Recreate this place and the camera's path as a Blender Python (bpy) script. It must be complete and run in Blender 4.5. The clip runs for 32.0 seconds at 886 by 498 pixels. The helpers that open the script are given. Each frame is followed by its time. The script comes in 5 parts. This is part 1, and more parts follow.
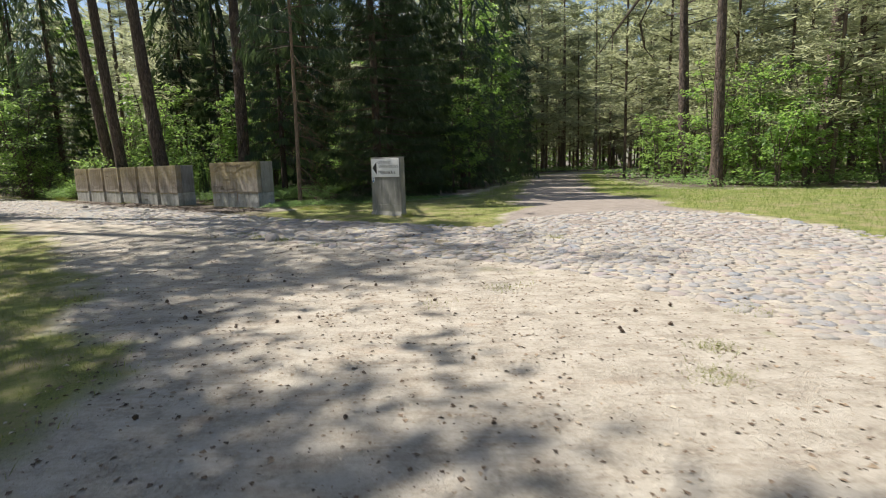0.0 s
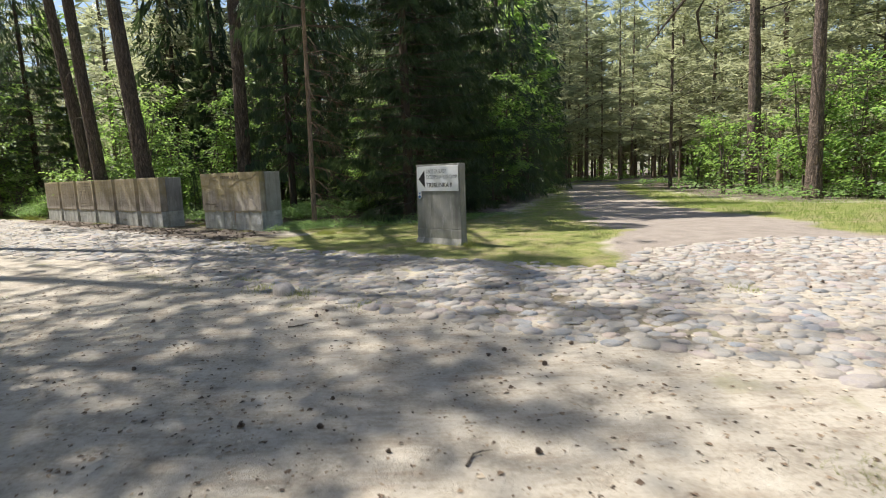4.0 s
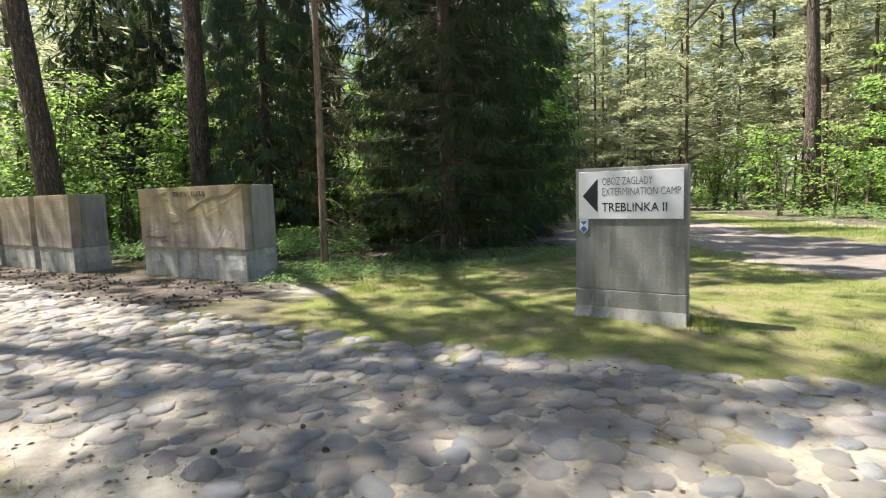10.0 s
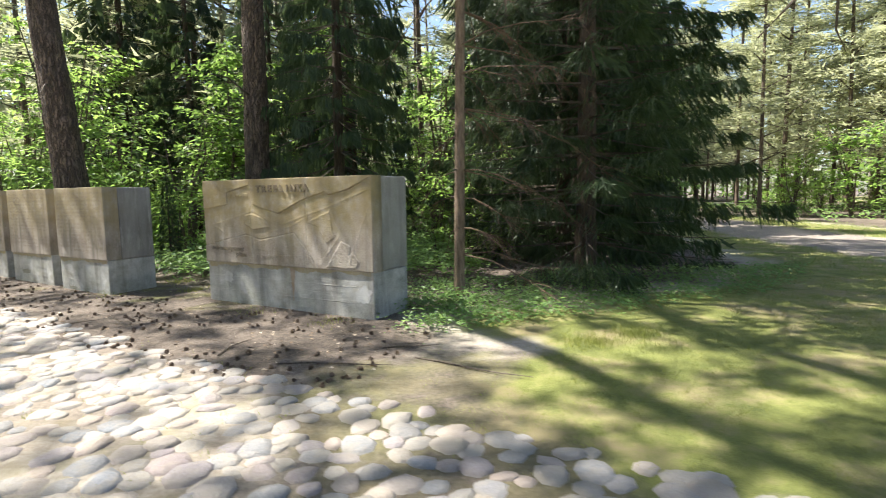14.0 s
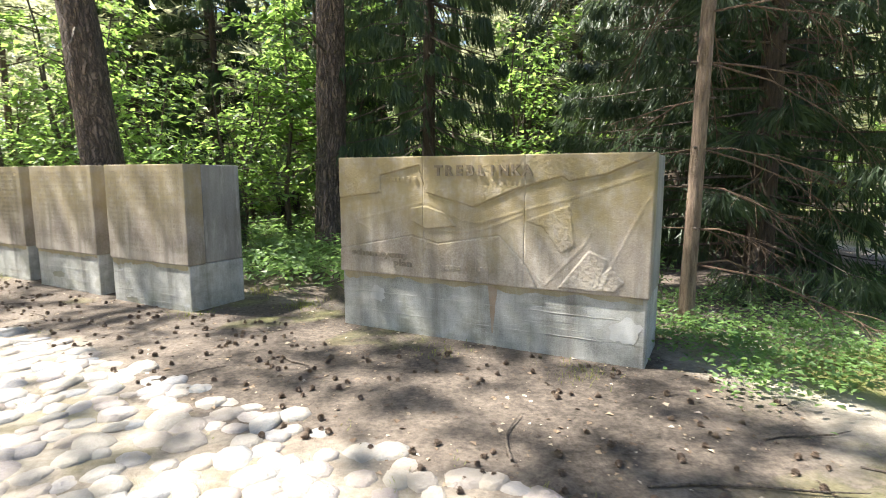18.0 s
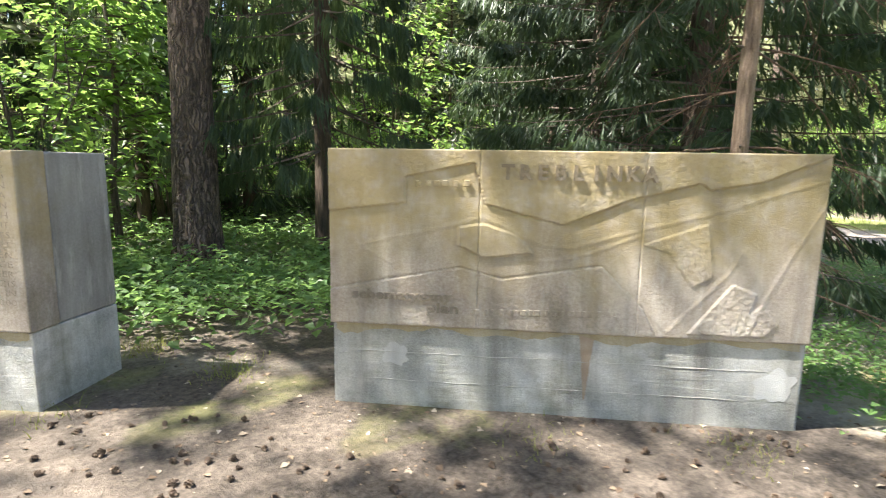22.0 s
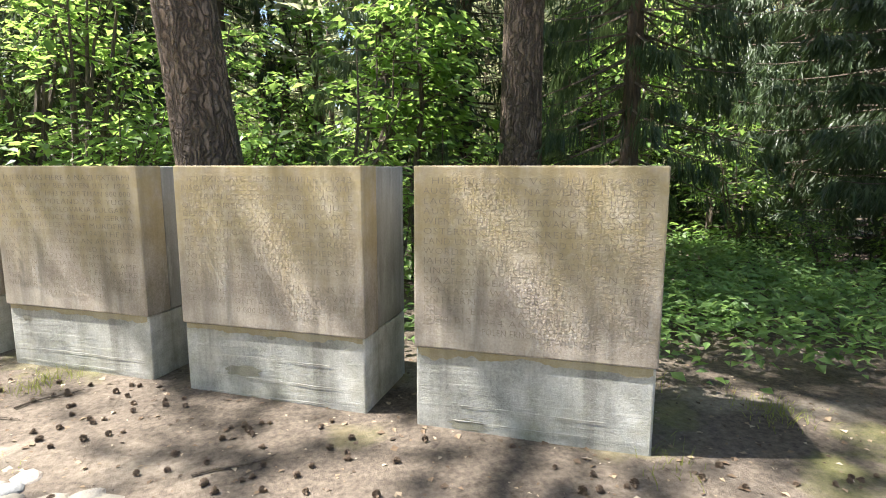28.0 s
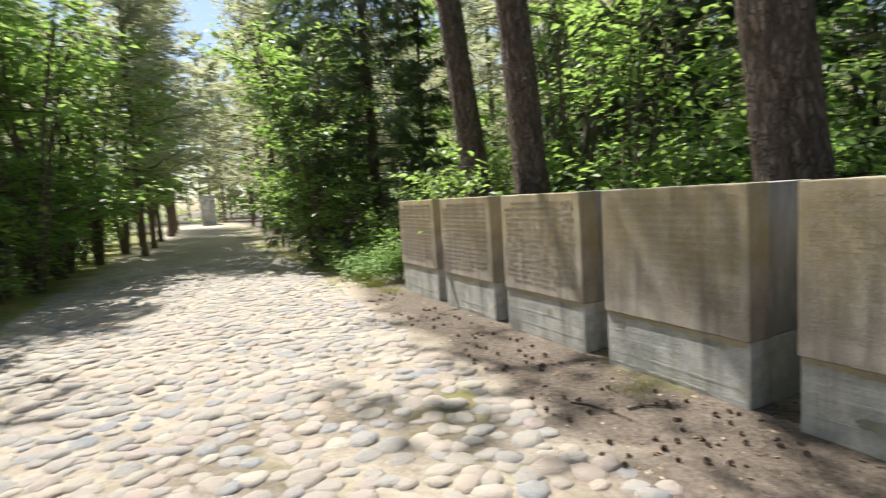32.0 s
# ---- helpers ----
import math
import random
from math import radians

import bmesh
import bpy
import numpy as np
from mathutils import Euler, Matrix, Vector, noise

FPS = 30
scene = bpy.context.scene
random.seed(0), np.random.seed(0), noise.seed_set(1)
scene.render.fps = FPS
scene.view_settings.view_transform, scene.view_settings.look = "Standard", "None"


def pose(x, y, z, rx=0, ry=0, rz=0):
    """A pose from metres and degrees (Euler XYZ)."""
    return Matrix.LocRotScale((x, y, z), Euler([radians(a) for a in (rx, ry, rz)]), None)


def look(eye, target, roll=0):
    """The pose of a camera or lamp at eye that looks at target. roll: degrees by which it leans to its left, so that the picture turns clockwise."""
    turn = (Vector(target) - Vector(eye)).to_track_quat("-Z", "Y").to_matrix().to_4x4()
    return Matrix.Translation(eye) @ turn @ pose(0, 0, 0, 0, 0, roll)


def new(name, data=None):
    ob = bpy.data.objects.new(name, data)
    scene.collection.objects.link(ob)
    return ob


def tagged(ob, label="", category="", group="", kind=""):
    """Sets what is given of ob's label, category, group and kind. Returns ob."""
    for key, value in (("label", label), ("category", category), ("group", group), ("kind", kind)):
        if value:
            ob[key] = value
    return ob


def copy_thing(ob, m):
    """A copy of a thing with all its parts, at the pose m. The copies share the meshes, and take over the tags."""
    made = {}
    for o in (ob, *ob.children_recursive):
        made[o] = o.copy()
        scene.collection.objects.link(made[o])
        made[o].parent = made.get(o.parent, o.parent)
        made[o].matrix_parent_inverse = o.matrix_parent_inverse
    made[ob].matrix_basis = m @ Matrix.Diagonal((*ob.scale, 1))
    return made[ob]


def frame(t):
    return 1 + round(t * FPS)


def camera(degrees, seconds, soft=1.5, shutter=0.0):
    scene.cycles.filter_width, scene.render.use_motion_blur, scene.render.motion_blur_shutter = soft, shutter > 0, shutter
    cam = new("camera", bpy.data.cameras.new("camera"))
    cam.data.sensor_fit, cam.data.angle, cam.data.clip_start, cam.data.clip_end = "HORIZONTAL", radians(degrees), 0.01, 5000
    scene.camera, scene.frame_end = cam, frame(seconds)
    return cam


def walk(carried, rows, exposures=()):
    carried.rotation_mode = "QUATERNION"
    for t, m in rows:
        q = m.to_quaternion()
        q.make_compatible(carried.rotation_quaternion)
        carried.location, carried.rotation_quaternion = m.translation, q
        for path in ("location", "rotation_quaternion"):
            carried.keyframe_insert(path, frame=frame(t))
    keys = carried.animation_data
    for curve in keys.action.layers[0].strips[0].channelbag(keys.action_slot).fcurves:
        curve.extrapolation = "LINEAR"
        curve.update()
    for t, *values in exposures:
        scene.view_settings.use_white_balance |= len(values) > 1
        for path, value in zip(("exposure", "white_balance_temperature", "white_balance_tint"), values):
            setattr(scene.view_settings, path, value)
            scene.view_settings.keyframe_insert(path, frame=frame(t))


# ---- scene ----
cam = camera(78.64, 32.0, 1.0, 0.5)
ROWS = [
    (0, 0.029, -0.001, 1.496, 0.16, -9.03, 1.51),
    (0.5, -0.196, 0.443, 1.499, 0.39, -8.86, 1.46),
    (1, -0.338, 0.903, 1.500, 0.47, -8.74, 1.42),
    (1.5, -0.478, 1.414, 1.507, 0.67, -8.37, 1.60),
    (2, -0.626, 1.919, 1.502, 0.72, -7.94, 1.57),
    (2.5, -0.788, 2.444, 1.496, 0.69, -7.95, 1.65),
    (3, -0.982, 2.931, 1.501, 0.64, -7.89, 1.66),
    (3.5, -1.120, 3.427, 1.496, 0.53, -7.94, 1.84),
    (5.5, -2.046, 5.263, 1.489, -0.28, -7.32, 1.55),
    (6, -2.238, 5.701, 1.509, -0.65, -7.09, 1.47),
    (6.5, -2.505, 6.117, 1.517, -0.85, -6.74, 1.23),
    (7, -2.707, 6.560, 1.502, -1.11, -6.62, 1.44),
    (7.5, -2.920, 6.986, 1.494, -1.35, -6.35, 1.55),
    (8, -3.090, 7.412, 1.491, -2.16, -6.14, 1.59),
    (8.5, -3.224, 7.834, 1.514, -3.11, -6.14, 1.89),
    (9, -3.415, 8.222, 1.519, -4.10, -5.96, 1.65),
    (9.5, -3.561, 8.623, 1.500, -5.19, -5.91, 1.80),
    (10, -3.755, 8.985, 1.484, -5.59, -5.91, 1.74),
    (10.5, -3.901, 9.311, 1.494, -7.33, -5.78, 1.53),
    (11, -4.104, 9.670, 1.497, -9.65, -5.84, 1.31),
    (11.5, -4.388, 10.010, 1.496, -10.54, -5.80, 0.80),
    (12, -4.599, 10.386, 1.480, -11.20, -5.96, 1.06),
    (12.5, -4.869, 10.765, 1.491, -11.34, -6.07, 0.97),
    (13, -5.113, 11.104, 1.505, -9.90, -6.00, 0.76),
    (13.5, -5.383, 11.520, 1.521, -7.55, -6.03, 1.17),
    (14, -5.738, 11.855, 1.507, -5.34, -5.82, 0.83),
    (14.5, -6.079, 12.125, 1.505, -4.82, -5.64, 0.55),
    (15, -6.394, 12.413, 1.507, -4.45, -5.73, 0.70),
    (15.5, -6.738, 12.679, 1.518, -4.22, -5.71, 0.52),
    (17.5, -7.577, 13.749, 1.567, -5.93, -7.30, 0.41),
    (18, -7.795, 13.964, 1.545, -7.62, -7.62, -0.04),
    (18.5, -7.977, 14.279, 1.515, -10.95, -8.02, -0.49),
    (19, -8.053, 14.593, 1.609, -14.43, -8.60, -0.58),
    (19.5, -8.192, 14.835, 1.603, -17.37, -8.38, -1.10),
    (20, -8.314, 15.062, 1.621, -21.57, -8.84, -1.38),
    (20.5, -8.360, 15.338, 1.626, -23.88, -8.89, -0.79),
    (21, -8.499, 15.500, 1.633, -25.55, -8.87, -0.79),
    (21.5, -8.741, 15.656, 1.648, -27.83, -8.75, -1.14),
    (22, -8.952, 15.857, 1.630, -28.64, -8.97, -0.93),
    (22.5, -9.174, 16.091, 1.637, -27.60, -9.06, -0.52),
    (23, -9.479, 16.253, 1.639, -23.40, -8.96, 0.31),
    (23.5, -9.761, 16.402, 1.639, -19.60, -8.85, 0.74),
    (24, -10.009, 16.601, 1.645, -16.15, -9.04, 1.14),
    (24.5, -10.335, 16.731, 1.647, -14.55, -9.04, 1.17),
    (25, -10.586, 16.841, 1.658, -14.57, -8.94, 0.85),
    (25.5, -10.780, 17.037, 1.655, -14.64, -9.22, 0.80),
    (26, -10.999, 17.149, 1.654, -15.15, -9.05, 0.58),
    (26.5, -11.180, 17.169, 1.662, -16.39, -8.84, 0.42),
    (28.5, -11.439, 17.449, 1.648, -19.60, -8.42, -0.13),
    (29, -11.586, 17.493, 1.659, -19.33, -8.28, -0.23),
    (29.5, -11.791, 17.518, 1.671, -16.85, -7.99, 0.00),
    (29.9, -11.914, 17.511, 1.683, -13.28, -7.68, 0.30),
    (30, -11.952, 17.524, 1.686, -12.40, -7.58, 0.61),
    (30.5, -12.028, 17.585, 1.694, -6.00, -7.49, 1.47),
    (30.8, -12.018, 17.642, 1.700, -0.28, -7.56, 1.86),
    (31, -12.050, 17.657, 1.710, 4.04, -7.34, 2.33),
    (31.4, -12.076, 17.621, 1.718, 14.74, -6.72, 3.43),
    (31.5, -12.081, 17.622, 1.722, 17.44, -6.53, 3.45),
    (32, -12.120, 17.525, 1.721, 28.18, -5.74, 3.88),
]
EXPOSURES = [(0.0, 0.58), (3.0, 0.72), (6.0, 1.15), (8.0, 1.3), (10.0, 1.33), (13.0, 1.5), (18.0, 1.98), (20.0, 2.2), (22.2, 2.3), (24.0, 2.12), (26.0, 2.05), (30.0, 1.78), (31.0, 1.4), (32.0, 0.98)]
walk(cam, [(t, pose(x, y, z, 90 + pitch, roll, yaw)) for t, x, y, z, yaw, pitch, roll in ROWS], EXPOSURES)

# ---- light: a high June sun, ahead to the left, and a clear sky ----
SUN_TO = Vector((-0.94, 0.342, 0)).normalized() * math.cos(radians(59)) + Vector((0, 0, math.sin(radians(59))))
world = bpy.data.worlds.new("sky")
scene.world = world
world.use_nodes = True
wn = world.node_tree
sky = wn.nodes.new("ShaderNodeTexSky")
sky.sky_type = "NISHITA"
sky.sun_disc = False
sky.sun_elevation = radians(59)
sky.sun_rotation = math.atan2(SUN_TO.x, SUN_TO.y)
wn.links.new(sky.outputs["Color"], wn.nodes["Background"].inputs["Color"])
wn.nodes["Background"].inputs["Strength"].default_value = 0.09
sun_data = bpy.data.lights.new("sun", "SUN")
sun_data.energy, sun_data.angle, sun_data.color = 5.0, radians(0.55), (1.0, 0.95, 0.86)
sun = new("sun", sun_data)
sun.matrix_world = look(SUN_TO * 60, (0, 0, 0))


# ---- materials ----
def nodes_of(name):
    m = bpy.data.materials.new(name)
    m.use_nodes = True
    nt = m.node_tree
    return m, nt, nt.nodes["Principled BSDF"]


def add(nt, kind, **values):
    n = nt.nodes.new("ShaderNode" + kind)
    for k, v in values.items():
        n.inputs[k.replace("_", " ")].default_value = v
    return n


def coords(nt, world_space=False):
    if world_space:
        return nt.nodes.new("ShaderNodeNewGeometry").outputs["Position"]
    return nt.nodes.new("ShaderNodeTexCoord").outputs["Object"]


def grain(nt, at, scale, detail=6.0, rough=0.6):
    n = add(nt, "TexNoise", Scale=scale, Detail=detail, Roughness=rough)
    nt.links.new(at, n.inputs["Vector"])
    return n.outputs["Fac"]


def ramp(nt, fac, stops):
    n = nt.nodes.new("ShaderNodeValToRGB")
    e = n.color_ramp.elements
    while len(e) < len(stops):
        e.new(0.5)
    for el, (p, c) in zip(e, stops):
        el.position, el.color = p, (*c, 1)
    nt.links.new(fac, n.inputs["Fac"])
    return n.outputs["Color"]


def mix(nt, fac, a, b, blend="MIX"):
    n = nt.nodes.new("ShaderNodeMix")
    n.data_type, n.blend_type = "RGBA", blend
    for v, s in ((fac, n.inputs[0]), (a, n.inputs[6]), (b, n.inputs[7])):
        if isinstance(v, (int, float)):
            s.default_value = v
        elif isinstance(v, tuple):
            s.default_value = (*v, 1)
        else:
            nt.links.new(v, s)
    return n.outputs[2]


def maths(nt, op, a, b=0.0):
    n = nt.nodes.new("ShaderNodeMath")
    n.operation = op
    for v, s in ((a, n.inputs[0]), (b, n.inputs[1])):
        if isinstance(v, (int, float)):
            s.default_value = v
        else:
            nt.links.new(v, s)
    return n.outputs[0]


def bump(nt, bsdf, height, strength=0.5, distance=0.02):
    n = add(nt, "Bump", Strength=strength, Distance=distance)
    nt.links.new(height, n.inputs["Height"])
    nt.links.new(n.outputs["Normal"], bsdf.inputs["Normal"])


def stretched(nt, at, sx, sy, sz):
    n = nt.nodes.new("ShaderNodeMapping")
    n.inputs["Scale"].default_value = (sx, sy, sz)
    nt.links.new(at, n.inputs["Vector"])
    return n.outputs["Vector"]


def leafy(name, dark, light, through_colour, share=0.45, rough=0.45):
    """A leaf or needle: gloss on top, light let through."""
    m, nt, b = nodes_of(name)
    info = nt.nodes.new("ShaderNodeObjectInfo").outputs["Random"]
    isle = nt.nodes.new("ShaderNodeNewGeometry").outputs["Random Per Island"]
    big = grain(nt, coords(nt, True), 0.8, 2)
    f = maths(nt, "ADD", maths(nt, "MULTIPLY", isle, 0.55), maths(nt, "MULTIPLY", big, 0.5))
    f = maths(nt, "ADD", f, maths(nt, "MULTIPLY", maths(nt, "SUBTRACT", info, 0.5), 0.45))
    col = ramp(nt, f, [(0.2, dark), (0.85, light)])
    nt.links.new(col, b.inputs["Base Color"])
    b.inputs["Roughness"].default_value = rough
    t = nt.nodes.new("ShaderNodeBsdfTranslucent")
    nt.links.new(mix(nt, 0.65, col, through_colour), t.inputs["Color"])
    s = nt.nodes.new("ShaderNodeMixShader")
    s.inputs[0].default_value = share
    nt.links.new(b.outputs[0], s.inputs[1])
    nt.links.new(t.outputs[0], s.inputs[2])
    nt.links.new(s.outputs[0], nt.nodes["Material Output"].inputs["Surface"])
    return m


def barky(name, dark, light, scale=1.0, plates=0.0):
    """Bark: long ridges, and for old pines plates parted by dark furrows."""
    m, nt, b = nodes_of(name)
    at = coords(nt)
    ridges = grain(nt, stretched(nt, at, 22 * scale, 22 * scale, 3.2 * scale), 1.0, 5, 0.65)
    fine = grain(nt, at, 60 * scale, 4)
    f = maths(nt, "ADD", maths(nt, "MULTIPLY", ridges, 0.8), maths(nt, "MULTIPLY", fine, 0.25))
    col = ramp(nt, f, [(0.38, dark), (0.62, light)])
    height = f
    if plates:
        wob = nt.nodes.new("ShaderNodeVectorMath")
        wob.operation = "ADD"
        warp = add(nt, "TexNoise", Scale=7.0, Detail=3.0)
        nt.links.new(at, warp.inputs["Vector"])
        small = nt.nodes.new("ShaderNodeVectorMath")
        small.operation = "SCALE"
        small.inputs["Scale"].default_value = 0.14
        nt.links.new(warp.outputs["Color"], small.inputs[0])
        nt.links.new(at, wob.inputs[0])
        nt.links.new(small.outputs[0], wob.inputs[1])
        v = nt.nodes.new("ShaderNodeTexVoronoi")
        v.feature = "DISTANCE_TO_EDGE"
        v.inputs["Scale"].default_value = 1.0
        nt.links.new(stretched(nt, wob.outputs[0], 21, 21, 2.4), v.inputs["Vector"])
        crack = ramp(nt, v.outputs["Distance"], [(0.02, (0, 0, 0)), (0.22, (1, 1, 1))])
        col = mix(nt, maths(nt, "MULTIPLY", maths(nt, "SUBTRACT", 1.0, crack), plates), col, tuple(c * 0.35 for c in dark))
        height = maths(nt, "ADD", f, maths(nt, "MULTIPLY", crack, 1.4))
    stain = grain(nt, at, 1.3, 3)
    col = mix(nt, maths(nt, "MULTIPLY", stain, 0.3), col, (0.10, 0.09, 0.07))
    nt.links.new(col, b.inputs["Base Color"])
    b.inputs["Roughness"].default_value = 0.9
    bump(nt, b, height, 1.0, 0.03)
    return m


def stony(name, stops, scale=6.0, streak=0.35, rough=0.85, moss=0.0, boards=False, ochre=0.0):
    """Weathered stone or cast concrete: cloudy tone, dark run-off streaks, pits."""
    m, nt, b = nodes_of(name)
    at = coords(nt)
    cloud = grain(nt, at, scale * 0.35, 5)
    fine = grain(nt, at, scale * 12, 6, 0.7)
    f = maths(nt, "ADD", maths(nt, "MULTIPLY", cloud, 0.62), maths(nt, "MULTIPLY", fine, 0.38))
    col = ramp(nt, f, stops)
    runs = grain(nt, stretched(nt, at, 9, 9, 0.7), 1.0, 4)
    runs = ramp(nt, runs, [(0.45, (0, 0, 0)), (0.7, (1, 1, 1))])
    col = mix(nt, maths(nt, "MULTIPLY", runs, streak), col, (0.13, 0.12, 0.105))
    pale = ramp(nt, grain(nt, stretched(nt, at, 6, 6, 1.3), 1.7, 6, 0.7), [(0.54, (0, 0, 0)), (0.70, (1, 1, 1))])
    col = mix(nt, maths(nt, "MULTIPLY", pale, streak), col, (0.62, 0.60, 0.57))
    if boards:
        lines = grain(nt, stretched(nt, at, 0.7, 0.7, 11), 1.0, 4)
        boarding = ramp(nt, lines, [(0.5, (0, 0, 0)), (0.56, (1, 1, 1))])
        lime = ramp(nt, lines, [(0.61, (0, 0, 0)), (0.64, (0.8, 0.8, 0.8))])
        patch = ramp(nt, grain(nt, at, 3.0, 4), [(0.50, (0, 0, 0)), (0.6, (1, 1, 1))])
        col = mix(nt, maths(nt, "MULTIPLY", lime, patch), col, (0.68, 0.68, 0.65))
        damp = ramp(nt, grain(nt, stretched(nt, at, 2.5, 2.5, 5), 1.0, 6, 0.7), [(0.52, (0, 0, 0)), (0.66, (0.4, 0.4, 0.4))])
        col = mix(nt, damp, col, (0.21, 0.215, 0.165))
    if ochre:
        xyz = nt.nodes.new("ShaderNodeSeparateXYZ")
        nt.links.new(at, xyz.inputs[0])
        wave = grain(nt, stretched(nt, at, 2.2, 2.2, 0.8), 1.0, 5, 0.6)
        band = maths(nt, "ADD", xyz.outputs["Z"], maths(nt, "MULTIPLY", maths(nt, "SUBTRACT", wave, 0.5), 1.5))
        band = ramp(nt, band, [(0.95, (0, 0, 0)), (1.0, (0.74 * ochre,) * 3)])
        n = band.node.color_ramp
        n.elements[0].position, n.elements[1].position = 0.55, 0.92
        shift = maths(nt, "SUBTRACT", maths(nt, "ADD", xyz.outputs["Z"], maths(nt, "MULTIPLY", maths(nt, "SUBTRACT", wave, 0.5), 1.1)), 0.25)
        nt.links.new(shift, band.node.inputs["Fac"])
        lichen = ramp(nt, grain(nt, at, 9, 6, 0.7), [(0.30, (0.3, 0.3, 0.3)), (0.55, (1, 1, 1))])
        col = mix(nt, maths(nt, "MULTIPLY", band, lichen), col, (0.36, 0.28, 0.115))
    if moss:
        spots = ramp(nt, grain(nt, at, 2.6, 6, 0.7), [(0.52, (0, 0, 0)), (0.68, (1, 1, 1))])
        col = mix(nt, maths(nt, "MULTIPLY", spots, moss), col, (0.15, 0.135, 0.045))
    nt.links.new(col, b.inputs["Base Color"])
    b.inputs["Roughness"].default_value = rough
    pits = grain(nt, at, scale * 25, 3)
    if boards:
        pits = maths(nt, "ADD", pits, maths(nt, "MULTIPLY", boarding, 0.6))
    bump(nt, b, maths(nt, "ADD", fine, maths(nt, "MULTIPLY", pits, 0.5)), 0.45, 0.006)
    return m


def plain(name, colour, rough=0.5, metal=0.0, spread=0.12):
    m, nt, b = nodes_of(name)
    f = grain(nt, coords(nt), 14, 4)
    lo = tuple(c * (1 - spread) for c in colour)
    hi = tuple(min(1, c * (1 + spread)) for c in colour)
    nt.links.new(ramp(nt, f, [(0.3, lo), (0.7, hi)]), b.inputs["Base Color"])
    b.inputs["Roughness"].default_value, b.inputs["Metallic"].default_value = rough, metal
    return m


M_PINE_BARK = barky("pine_bark", (0.10, 0.07, 0.056), (0.345, 0.25, 0.20), 1.0, 0.6)
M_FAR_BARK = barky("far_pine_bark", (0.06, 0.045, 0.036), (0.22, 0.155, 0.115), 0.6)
M_SPRUCE_BARK = barky("spruce_bark", (0.13, 0.085, 0.06), (0.39, 0.28, 0.20), 1.6)
M_DARK_BARK = barky("old_spruce_bark", (0.04, 0.03, 0.022), (0.13, 0.09, 0.065), 1.4)
M_DEAD_BOUGH = barky("dead_bough", (0.10, 0.062, 0.042), (0.27, 0.175, 0.12), 2.0)
M_TWIG = barky("dead_twig", (0.06, 0.045, 0.035), (0.19, 0.15, 0.12), 2.0)
M_SPRUCE = leafy("spruce_needles", (0.020, 0.038, 0.020), (0.09, 0.137, 0.066), (0.20, 0.29, 0.10), 0.30)
M_PINE = leafy("pine_needles", (0.16, 0.185, 0.10), (0.41, 0.43, 0.27), (0.62, 0.64, 0.38), 0.56)
M_LEAF = leafy("broad_leaf", (0.045, 0.115, 0.035), (0.20, 0.33, 0.09), (0.48, 0.70, 0.16), 0.6, 0.4)
M_HERB = leafy("herb_leaf", (0.07, 0.14, 0.05), (0.20, 0.33, 0.11), (0.40, 0.60, 0.17), 0.5)
M_VERGE = leafy("verge_grass", (0.09, 0.15, 0.03), (0.25, 0.34, 0.09), (0.44, 0.56, 0.13), 0.4)
M_GRASS = leafy("grass_blade", (0.11, 0.14, 0.03), (0.28, 0.30, 0.08), (0.44, 0.48, 0.10), 0.4)
M_SANDSTONE = stony("sandstone", [(0.36, (0.30, 0.25, 0.205)), (0.5, (0.465, 0.405, 0.345)), (0.62, (0.60, 0.55, 0.485))], 6, 0.45, 0.9, 0.3, False, 1.0)
M_TABLET = stony("tablet_sandstone", [(0.36, (0.29, 0.245, 0.205)), (0.5, (0.455, 0.40, 0.35)), (0.62, (0.61, 0.565, 0.51))], 6, 0.55, 0.9, 0.3, False, 0.85)
M_CONCRETE = stony("cast_concrete", [(0.36, (0.255, 0.258, 0.245)), (0.49, (0.475, 0.48, 0.465)), (0.63, (0.70, 0.70, 0.68))], 8, 0.5, 0.85, 0.35, True)
M_CONCRETE_WALL = stony("weathered_concrete", [(0.3, (0.20, 0.19, 0.18)), (0.5, (0.32, 0.31, 0.295)), (0.72, (0.43, 0.42, 0.40))], 5, 0.5, 0.85, 0.15)
M_SIGN_SLAB = stony("sign_concrete", [(0.32, (0.17, 0.165, 0.15)), (0.5, (0.275, 0.27, 0.25)), (0.68, (0.38, 0.37, 0.345))], 4, 0.5, 0.85, 0.15)
# darker than the slab: shade and grime of cut strokes put into the colour
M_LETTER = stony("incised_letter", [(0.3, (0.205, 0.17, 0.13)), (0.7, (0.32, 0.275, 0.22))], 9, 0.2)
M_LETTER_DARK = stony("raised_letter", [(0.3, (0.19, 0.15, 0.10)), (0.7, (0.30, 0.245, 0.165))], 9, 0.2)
# tablet letters: the shade inside the cuts is painted as a darker tone
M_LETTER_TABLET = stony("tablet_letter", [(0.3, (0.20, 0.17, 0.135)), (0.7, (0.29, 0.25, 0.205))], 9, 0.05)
M_LETTER_FAINT = stony("worn_letter", [(0.3, (0.31, 0.265, 0.215)), (0.7, (0.43, 0.375, 0.31))], 9, 0.2)
M_WHITE = plain("white_plate", (0.78, 0.79, 0.80), 0.35, 0, 0.03)
M_BLACK = plain("black_print", (0.02, 0.02, 0.022), 0.4)
M_GREY_PRINT = plain("grey_print", (0.10, 0.10, 0.105), 0.4)
M_BLUE = plain("blue_enamel", (0.04, 0.16, 0.42), 0.35)
M_SEEP = stony("ochre_seep", [(0.35, (0.34, 0.275, 0.155)), (0.6, (0.50, 0.45, 0.33))], 10, 0.3)
